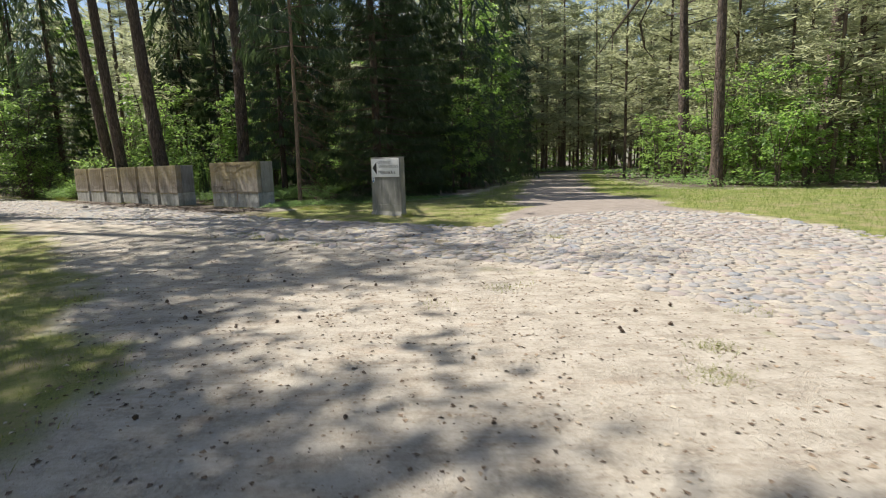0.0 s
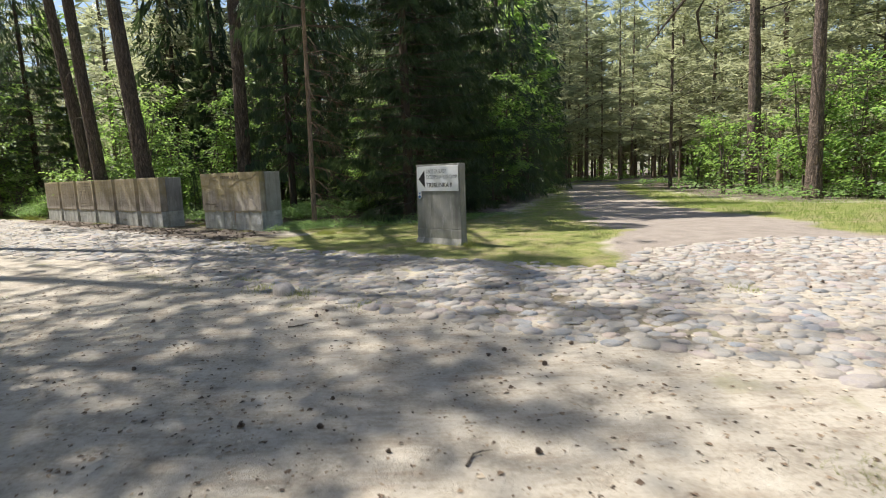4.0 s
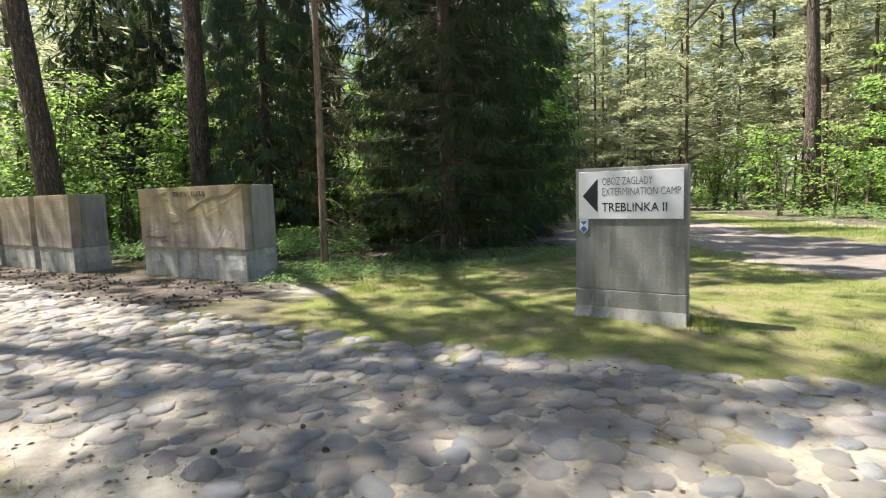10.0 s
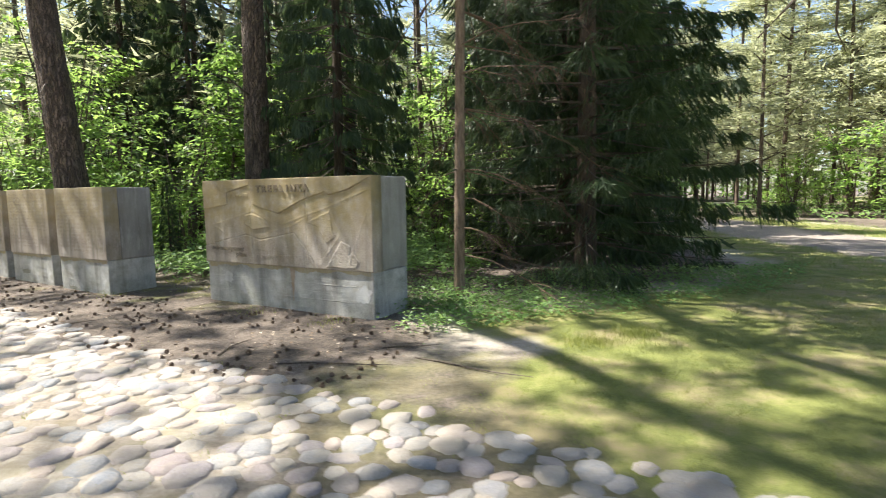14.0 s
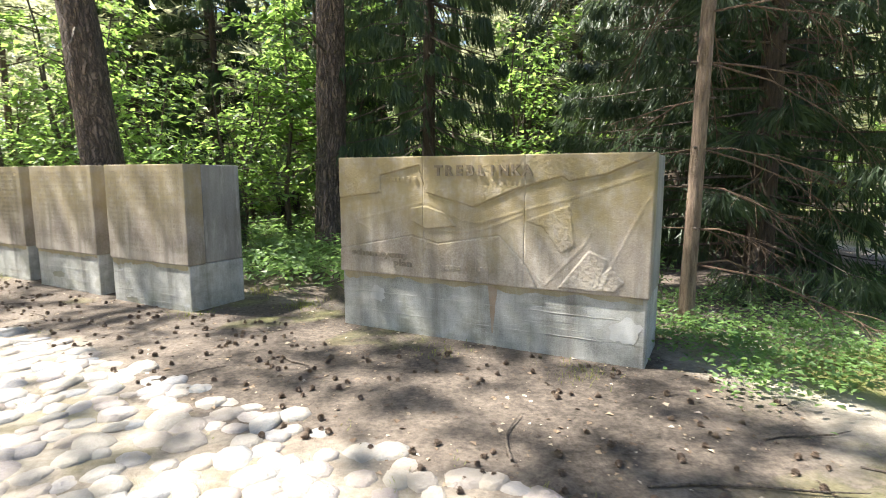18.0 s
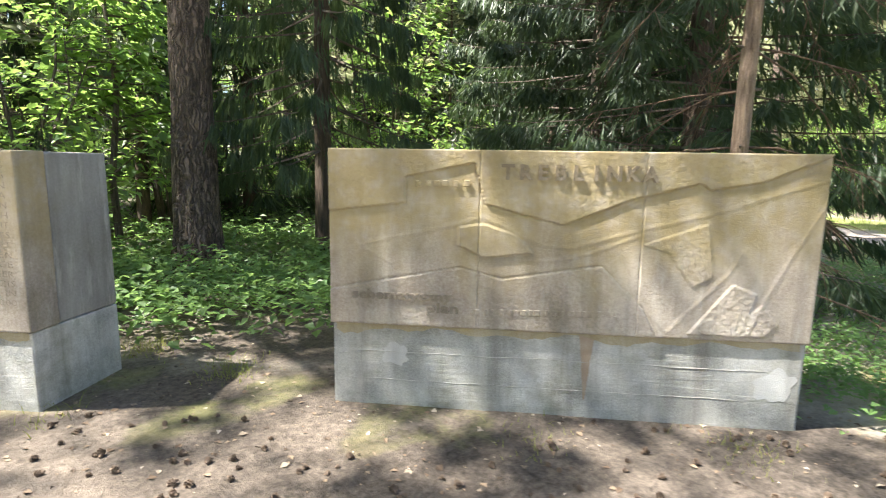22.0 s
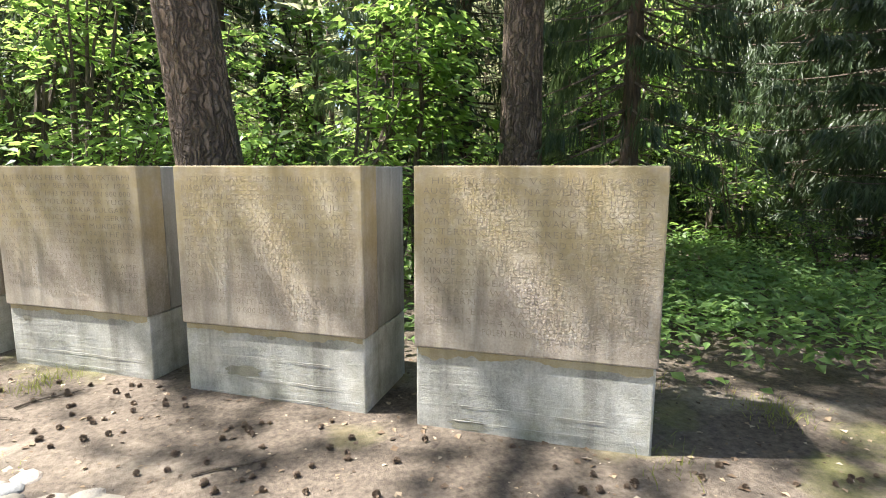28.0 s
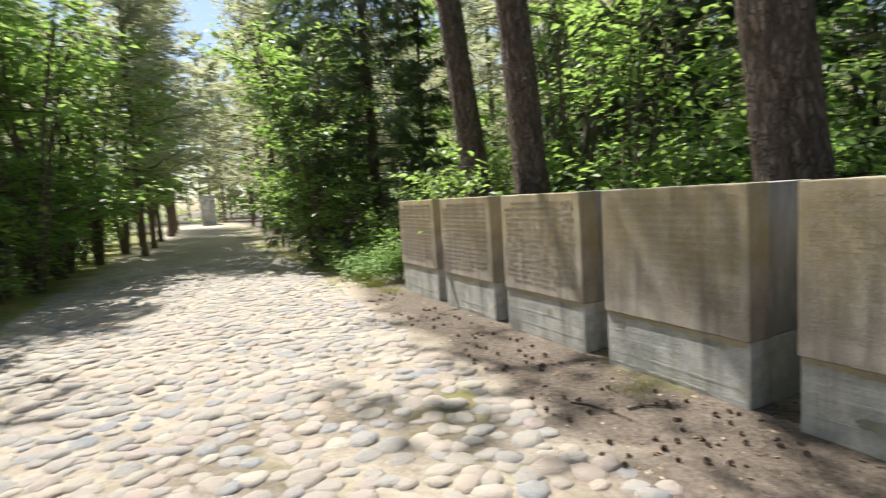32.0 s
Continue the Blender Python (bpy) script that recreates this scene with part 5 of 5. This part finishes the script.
# ---- the far woods all round ----
def far_woods():
    r = random.Random(77)
    crowns, trunks, bushes = Geo(), Geo(), Geo()
    for _ in range(900):
        a = r.uniform(0, 6.2832)
        d = r.uniform(62, 118)
        x, y = -5 + d * math.cos(a), 20 + d * math.sin(a)
        if gap_to(COBBLED, x, y) < 4 or gap_to(GRAVEL, x, y) < 4:
            continue
        z, h = land(0, 60), r.uniform(18, 26)
        tube(trunks, [(x, y, z - 0.1), (x, y, z + h * 0.9)], [0.17, 0.05], 5, False)
        low = r.choice((1.5, 3, 5))
        for _ in range(52):
            t = r.random()
            q = Vector((x + r.gauss(0, 1.5 * (1.1 - t)), y + r.gauss(0, 1.5 * (1.1 - t)), z + low + (h - low) * t))
            tuft(crowns, q, Vector((r.gauss(0, 1), r.gauss(0, 1), 0.3)), r.uniform(1.4, 2.5), 4, r, 0.4)
    for _ in range(700):
        a = r.uniform(0, 6.2832)
        d = r.uniform(56, 105)
        x, y = -5 + d * math.cos(a), 20 + d * math.sin(a)
        if gap_to(COBBLED, x, y) < 3 or gap_to(GRAVEL, x, y) < 3:
            continue
        h = r.uniform(1.5, 4.5)
        verts, faces = [], []
        for _ in range(46):
            leaf(verts, faces, Vector((x + r.gauss(0, 1.2), y + r.gauss(0, 1.2), 0.2 + h * r.random())), Vector((r.gauss(0, 1), r.gauss(0, 1), r.gauss(0, 0.4))), Vector((r.gauss(0, 0.4), r.gauss(0, 0.4), 1)), r.uniform(0.4, 0.7))
        bushes.add(verts, faces)
    e = new("far_woods")
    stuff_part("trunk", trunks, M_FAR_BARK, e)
    stuff_part("crown", crowns, M_PINE, e)
    stuff_part("foliage", bushes, M_LEAF, e)
    tagged(e, "distant pine wood with leafy undergrowth", "woods", "", "stuff")


far_woods()


# ---- the far gate block ----
def gate_block():
    e = new("gate_block")
    e.matrix_world = pose(-60.0, 55.4, land(-60, 55.4), 0, 0, -38)
    for k, (x0, x1, h) in enumerate(((-1.9, -0.1, 2.9), (0.0, 1.9, 3.0))):
        part("slab", block(x0, x1, -0.7, 0.7, -0.1, h, 0.03, 2, 0.03), M_CONCRETE, e)
    tagged(e, "pale concrete gate blocks beside the cobbled road", "monument")


gate_block()


# ---- cobbles ----
def cobble_mesh(seed):
    """A rounded field stone, bedded in the ground."""
    r = random.Random(seed)
    sides, rings = 8, ((1.0, -0.3), (0.93, 0.32), (0.58, 0.62))
    verts, faces = [], []
    wob = [r.uniform(0.76, 1.14) for _ in range(sides)]
    for q, (s, z) in enumerate(rings):
        for k in range(sides):
            a = 6.2832 * k / sides
            w = 1 + (wob[k] - 1) * (1 - 0.2 * q)
            verts.append((s * w * math.cos(a), s * w * math.sin(a), z + r.uniform(-0.12, 0.12)))
    verts.append((r.uniform(-.1, .1), r.uniform(-.1, .1), 0.68))
    for q in range(2):
        for k in range(sides):
            j = (k + 1) % sides
            faces.append((q * sides + k, q * sides + j, (q + 1) * sides + j, (q + 1) * sides + k))
    for k in range(sides):
        faces.append((2 * sides + k, 2 * sides + (k + 1) % sides, 3 * sides))
    g = Geo()
    g.add([Vector(v) for v in verts], faces)
    return g.mesh("cobble", M_COBBLE, True)


COBBLES = [cobble_mesh(s) for s in range(8)]
PALE_STONE = cobble_mesh(8)
PALE_STONE.materials[0] = stony("pale_granite", [(0.35, (0.42, 0.36, 0.32)), (0.65, (0.62, 0.55, 0.50))], 9, 0.2)


def pave():
    r = random.Random(3)
    road = tagged(new("cobbled_road"), "worn cobbled road of rounded field stones in sand", "road", "", "structure")
    spots, cells = [], {}

    def clash(x, y, s):
        cx, cy = int(x * 3 // 1), int(y * 3 // 1)
        for i in range(cx - 2, cx + 3):
            for j in range(cy - 2, cy + 3):
                for a, b, t in cells.get((i, j), ()):
                    if (x - a) ** 2 + (y - b) ** 2 < (0.64 * (s + t)) ** 2:
                        return True
        return False

    def put(x, y, s):
        spots.append((x, y, s))
        cells.setdefault((int(x * 3 // 1), int(y * 3 // 1)), []).append((x, y, s))

    # one tall round stone, then large kerb stones along the near edge
    put(-3.36, 10.42, 0.165)
    put(-12.86, 19.24, 0.165)
    for (x0, y0), (x1, y1) in zip(NEAR_EDGE[3:10], NEAR_EDGE[4:11]):
        L = math.hypot(x1 - x0, y1 - y0)
        d = 0.0
        while d < L:
            s = r.uniform(0.08, 0.122)
            d += 2 * s
            x, y = x0 + (x1 - x0) * d / L + r.gauss(0, 0.05), y0 + (y1 - y0) * d / L + r.gauss(0, 0.05)
            if not clash(x, y, s) and r.random() < 0.8:
                put(x, y, s)
    # close-set stones, sunk here and there under blown sand
    for row in range(218):
        for col in range(243):
            q = r.uniform(0.72, 1.35)
            x = -25 + 0.144 * (col + 0.5 * (row % 2)) + r.gauss(0, 0.026)
            y = 2.5 + 0.122 * row + r.gauss(0, 0.026)
            s = 0.079 * q
            if gap_to(COBBLED, x, y) > 0.03 or y > 29 or r.random() < 0.05:
                continue
            if noise.noise(Vector((x * 0.55, y * 0.55, 9))) < -0.58 or clash(x, y, s):
                continue
            put(x, y, s)
    rest = Geo()
    parts = 0
    for x, y, s in spots:
        sx, sy = s * r.uniform(1.1, 1.38), s * r.uniform(0.98, 1.2)
        hump = s * r.uniform(0.30, 0.52) * (2.6 if s > 0.16 else 1.35 if s > 0.112 else 1.0)
        sunk = s * r.uniform(0.05, 0.26)
        m = pose(x, y, land(x, y) - sunk * 0.55, r.gauss(0, 5), r.gauss(0, 5), r.uniform(0, 360)) @ Matrix.Diagonal((sx, sy, hump, 1))
        me = r.choice(COBBLES)
        if s == 0.165:
            me, m = PALE_STONE, pose(x, y, land(x, y) + 0.02, 0, 0, 30) @ Matrix.Diagonal((0.165, 0.15, 0.17, 1))
        if parts < 300 and -5.2 < x < -1.6 and 9.0 < y < 12.8:
            ob = new("cobble", me)
            ob.parent = road
            ob.matrix_world = m
            parts += 1
        else:
            rest.add([m @ v.co for v in me.vertices], [tuple(p.vertices) for p in me.polygons])
    me = rest.mesh("cobbles", M_COBBLE, True)
    ob = new("cobbles", me)
    ob.parent = road
    tagged(ob, "field stones bedded in sand", "", "", "stuff")


pave()


# ---- pine cones, sticks ----
def cone_mesh(seed):
    r = random.Random(seed)
    g = Geo()
    n, turns = 34, 2.39996
    tube(g, [(0, 0, -0.018), (0, 0, 0.0), (0, 0, 0.022)], [0.007, 0.011, 0.004], 6)
    for i in range(n):
        t = i / (n - 1)
        z = -0.018 + 0.042 * t
        rad = 0.021 * math.sin(math.pi * min(1, 0.25 + 0.75 * (1 - t))) + 0.003
        a = i * turns
        o = Vector((math.cos(a), math.sin(a), 0))
        s = Vector((-o.y, o.x, 0)) * 0.0075
        c = Vector((0, 0, z))
        g.add([c + o * 0.005 - s * 0.5, c + o * 0.005 + s * 0.5, c + o * rad + s + Vector((0, 0, 0.006)), c + o * rad - s + Vector((0, 0, 0.006)), c + o * rad * 0.9 + Vector((0, 0, 0.012))], [(0, 1, 2, 3), (3, 2, 4), (0, 3, 4), (1, 4, 2)])
    return g.mesh("pine_cone", M_CONE)


def cones():
    r = random.Random(14)
    kinds = [cone_mesh(s) for s in range(3)]
    spots = []
    while len(spots) < 215:
        x, y = r.uniform(-17, -4.8), r.uniform(15, 26)
        if gap_to(APRON, x, y) < 0.15 and (r.random() < 0.75 or x > -12):
            spots.append((x, y))
    while len(spots) < 285:
        x, y = r.uniform(-5, 4.5), r.uniform(1.2, 13.5)
        if gap_to(SAND, x, y) < 0 or gap_to(COBBLED, x, y) < 0:
            spots.append((x, y))
    for x, y in spots:
        # keep clear of the stones' feet
        u = (x + 9.547) * -0.8145 + (y - 19.403) * 0.5802
        v = (x + 9.547) * 0.5802 + (y - 19.403) * 0.8145
        w = (x + 5.953) * 0.5763 + (y - 17.305) * 0.8172
        if (-0.2 < u < 9.3 and v > -0.03) or (u < -0.2 and w > -0.03):
            continue
        ob = new("pine_cone", r.choice(kinds))
        k = r.uniform(0.6, 0.9)
        ob.matrix_world = pose(x, y, land(x, y) + 0.017 * k, r.uniform(60, 110), 0, r.uniform(0, 360)) @ Matrix.Scale(k, 4)
        tagged(ob, "open dark brown pine cone lying on the ground", "pine cone", "fallen pine cones")


cones()


def more_cones():
    """The countless rest of the cones."""
    r = random.Random(15)
    g = Geo()
    src = cone_mesh(9)
    count = 0
    while count < 210:
        x, y = r.uniform(-17, -4.8), r.uniform(15, 25.5)
        u = (x + 9.547) * -0.8145 + (y - 19.403) * 0.5802
        v = (x + 9.547) * 0.5802 + (y - 19.403) * 0.8145
        w = (x + 5.953) * 0.5763 + (y - 17.305) * 0.8172
        if gap_to(APRON, x, y) > 0.1 or (-0.2 < u < 9.3 and v > -0.03) or (u < -0.2 and w > -0.03) or noise.noise(Vector((x * 1.1, y * 1.1, 4))) < -0.1:
            continue
        k = r.uniform(0.5, 0.8)
        m = pose(x, y, land(x, y) + 0.015 * k, r.uniform(60, 110), 0, r.uniform(0, 360)) @ Matrix.Scale(k, 4)
        g.add([m @ p.co for p in src.vertices], [tuple(f.vertices) for f in src.polygons])
        count += 1
    tagged(new("fallen_cones", g.mesh("fallen_cones", M_CONE)), "small brown pine cones strewn on the needles", "pine cones", "", "stuff")


more_cones()


def sticks():
    r = random.Random(25)
    for x, y, L, a in ((-6.2, 15.9, 0.9, -10), (-5.2, 15.7, 1.0, -35), (-7.1, 16.5, 0.5, 70), (-9.0, 17.6, 0.45, 20), (-12.9, 21.0, 0.5, -20), (-12.6, 21.15, 0.35, 30), (-10.9, 19.4, 0.4, 140), (-5.6, 16.3, 0.5, 5), (-8.3, 17.7, 0.35, -60), (-11.5, 20.0, 0.4, 12), (-1.2, 6.6, 0.2, 40), (-2.8, 9.1, 0.25, 15)):
        g = Geo()
        pts = [Vector((L * (u - 0.5), 0.03 * math.sin(u * 5 + x), 0.008 + 0.01 * u)) for u in (0, 0.25, 0.5, 0.75, 1)]
        tube(g, pts, [0.008, 0.007, 0.006, 0.005, 0.002], 6)
        ob = new("stick", g.mesh("stick", M_TWIG))
        ob.matrix_world = pose(x, y, land(x, y), 0, 0, a)
        tagged(ob, "dry fallen twig on the ground", "stick", "fallen twigs")


sticks()


# ---- grass, herbs and litter ----
def blade(verts, faces, p, h, lean, wide, turn):
    s = Vector((math.cos(turn), math.sin(turn), 0)) * wide
    i = len(verts)
    verts += [p - s, p + s, p + lean * 0.4 + Vector((0, 0, h * 0.6)) + s * 0.6, p + lean * 0.4 + Vector((0, 0, h * 0.6)) - s * 0.6, p + lean + Vector((0, 0, h))]
    faces += [(i, i + 1, i + 2, i + 3), (i + 3, i + 2, i + 4)]


SINGLE_TUFTS = ((1.86, 3.55, 60, 0.06), (2.15, 4.11, 45, 0.06), (0.69, 6.32, 40, 0.05), (2.98, 5.11, 40, 0.06), (2.08, 9.98, 60, 0.06), (-0.1, 5.6, 14, 0.05), (1.0, 6.5, 18, 0.04), (-3.7, 10.7, 50, 0.09), (-3.15, 10.35, 50, 0.09), (-4.2, 11.2, 40, 0.08), (-2.3, 9.75, 30, 0.07), (-4.1, 16.2, 90, 0.13), (-3.6, 16.4, 70, 0.13), (-1.0, 13.5, 60, 0.12), (-0.95, 13.75, 50, 0.12), (-12.75, 21.45, 40, 0.10), (-17.6, 25.0, 90, 0.2), (-18.2, 25.6, 120, 0.25), (-17.0, 24.6, 60, 0.12), (-6.4, 17.3, 30, 0.06), (-7.3, 17.9, 24, 0.05), (-9.5, 19.3, 14, 0.09), (-9.0, 20.3, 60, 0.08), (-8.5, 19.6, 80, 0.06))


def grass():
    r = random.Random(31)
    verts, faces = [], []

    def tuft_at(x, y, n, h, spread):
        for _ in range(n):
            px, py = x + r.gauss(0, spread), y + r.gauss(0, spread)
            hh = h * r.uniform(0.5, 1.2)
            blade(verts, faces, Vector((px, py, land(px, py) - 0.005)), hh, Vector((r.gauss(0, 0.6), r.gauss(0, 0.6), 0)) * hh, r.uniform(0.0016, 0.0034), r.uniform(0, 6.28))

    def sown(x, y):
        rag = 0.55 * noise.noise(Vector((x * 0.9, y * 0.9, 3))) + 0.35 * noise.noise(Vector((x * 2.7, y * 2.7, 8)))
        cob, sand = gap_to(COBBLED, x, y), gap_to(SAND, x, y)
        bare = (min(cob, sand, gap_to(GRAVEL, x, y)) if max(cob, sand) > 0.4 else -1.0) + rag
        wood = min(gap_to(WOOD_A, x, y), gap_to(WOOD_D, x, y), gap_to(WOOD_E, x, y)) + rag
        return smooth_step((bare + 0.6) / 1.2) * smooth_step((wood + 1.0) / 1.8) * smooth_step((gap_to(APRON, x, y) + rag - 0.2) / 1.0)

    def meadow(box, number, h):
        count = tries = 0
        while count < number and tries < number * 12:
            tries += 1
            x, y = r.uniform(box[0], box[1]), r.uniform(box[2], box[3])
            if r.random() < sown(x, y):
                tuft_at(x, y, 4, h * r.uniform(0.6, 1.3), 0.05)
                count += 1

    def between_cobbles():
        for _ in range(2600):
            x, y = r.uniform(-14, 2.5), r.uniform(8, 21)
            if gap_to(COBBLED, x, y) < 0.1 and noise.noise(Vector((x * 0.8, y * 0.8, 2))) > 0.0:
                tuft_at(x, y, 6, 0.03, 0.03)

    def finish(name, material, label):
        g = Geo()
        g.add(verts[:], faces[:])
        tagged(new(name, g.mesh(name, material)), label, "grass", "", "stuff")
        verts.clear()
        faces.clear()

    # the mossy island by the sign
    count = 0
    while count < 6500:
        x, y = r.uniform(-6, 3.0), r.uniform(10.8, 19)
        if r.random() < sown(x, y) * (0.35 + 0.65 * (noise.noise(Vector((x * 1.3, y * 1.3, 6))) > -0.1)):
            tuft_at(x, y, 4, 0.022 if r.random() < 0.9 else 0.06, 0.035)
            count += 1
    # the grass at the left, and the verges of the forest road
    for box, number, h in (((-9, -2.2, 1.5, 12), 3200, 0.06), ((-32, -19, 18, 32), 900, 0.12)):
        meadow(box, number, h)
    # single tufts in sand and between cobbles
    for x, y, n, h in SINGLE_TUFTS:
        tuft_at(x, y, n * 3, h * 0.9, 0.11)
    between_cobbles()
    finish("grass", M_GRASS, "short yellow-green grass and moss")
    # the fresh verges of the forest road
    for box, number, h in (((6, 17, 7, 22), 6500, 0.13), ((1, 8, 14, 44), 2400, 0.09), ((6, 12, 20, 46), 3200, 0.12)):
        meadow(box, number, h)
    finish("verge_grass", M_VERGE, "fresh green grass on the verges of the forest road")


grass()


def undergrowth():
    """Low herbs and bramble leaves on the forest floor."""
    r = random.Random(41)
    verts, faces = [], []
    stems = Geo()

    def herb(x, y, h, n, size):
        z = land(x, y)
        for _ in range(n):
            a = r.uniform(0, 6.28)
            c = Vector((x + r.gauss(0, 0.14), y + r.gauss(0, 0.14), z + h * r.uniform(0.35, 1.0)))
            leaf(verts, faces, c, Vector((math.cos(a), math.sin(a), r.gauss(-0.1, 0.25))), Vector((r.gauss(0, 0.25), r.gauss(0, 0.25), 1)).normalized(), size * r.uniform(0.6, 1.3))

    for box, number, h, n, size in (((-9.6, -4.4, 19.8, 24.2), 1000, 0.40, 14, 0.086), ((-19, -6, 20.5, 28), 900, 0.35, 12, 0.085), ((-5.8, -3.2, 16.6, 19.6), 240, 0.11, 12, 0.05), ((-3.6, 1.8, 16.8, 20.0), 420, 0.12, 10, 0.055), ((8.6, 20, 17, 27), 600, 0.4, 10, 0.10), ((-19.8, -17.4, 25.0, 26.9), 200, 0.55, 14, 0.07), ((-14, 0.5, 24, 35), 750, 0.45, 8, 0.13), ((-28, 6, 30, 50), 900, 0.5, 8, 0.19), ((9.4, 34, 22, 54), 900, 0.5, 8, 0.18), ((3, 22, 44, 66), 500, 0.5, 8, 0.22), ((-5.6, -3.8, 16.1, 18.4), 190, 0.16, 12, 0.052)):
        count = tries = 0
        while count < number and tries < number * 10:
            tries += 1
            x, y = r.uniform(box[0], box[1]), r.uniform(box[2], box[3])
            inner = min(gap_to(WOOD_A, x, y), gap_to(WOOD_D, x, y))
            u = (x + 9.547) * -0.8145 + (y - 19.403) * 0.5802
            v = (x + 9.547) * 0.5802 + (y - 19.403) * 0.8145
            w = (x + 5.953) * 0.5763 + (y - 17.305) * 0.8172
            if -0.25 < u < 9.3 and v < 0.85 or -4.6 < u < -0.25 and -0.2 < w < 0.8 and x < -5.6:
                continue
            if inner < (0.8 if size < 0.075 else 0.3) and (inner < -1.2 or r.random() < 0.5) and (size < 0.075 or number == 1000 or noise.noise(Vector((x * 0.9, y * 0.9, 1))) > -0.25):
                herb(x, y, h * r.uniform(0.6, 1.2), n, size)
                count += 1
    g = Geo()
    g.add(verts, faces)
    tagged(new("undergrowth", g.mesh("undergrowth", M_HERB)), "low green bramble and herb leaves on the forest floor", "undergrowth", "", "stuff")
    verts, faces = [], []
    # dry leaves and bark flakes
    for turn in range(46000):
        x, y = (r.uniform(-18, 0), r.uniform(14.5, 26)) if turn < 24000 else (r.uniform(-7, 5), r.uniform(0.8, 13))
        if turn >= 24000 and (gap_to(SAND, x, y) < 0.2 or gap_to(COBBLED, x, y) < 0) or turn < 24000 and (gap_to(APRON, x, y) < 0.1 or gap_to(WOOD_A, x, y) < 0):
            a = r.uniform(0, 6.28)
            leaf(verts, faces, Vector((x, y, land(x, y) + 0.004)), Vector((math.cos(a), math.sin(a), r.gauss(0, 0.1))), Vector((r.gauss(0, 0.2), r.gauss(0, 0.2), 1)).normalized(), r.choice((0.012, 0.016, 0.02, 0.03, 0.045)) * r.uniform(0.8, 1.2))
    g = Geo()
    g.add(verts, faces)
    tagged(new("leaf_litter", g.mesh("leaf_litter", M_LITTER)), "dry brown leaves and bark flakes", "litter", "", "stuff")


undergrowth()
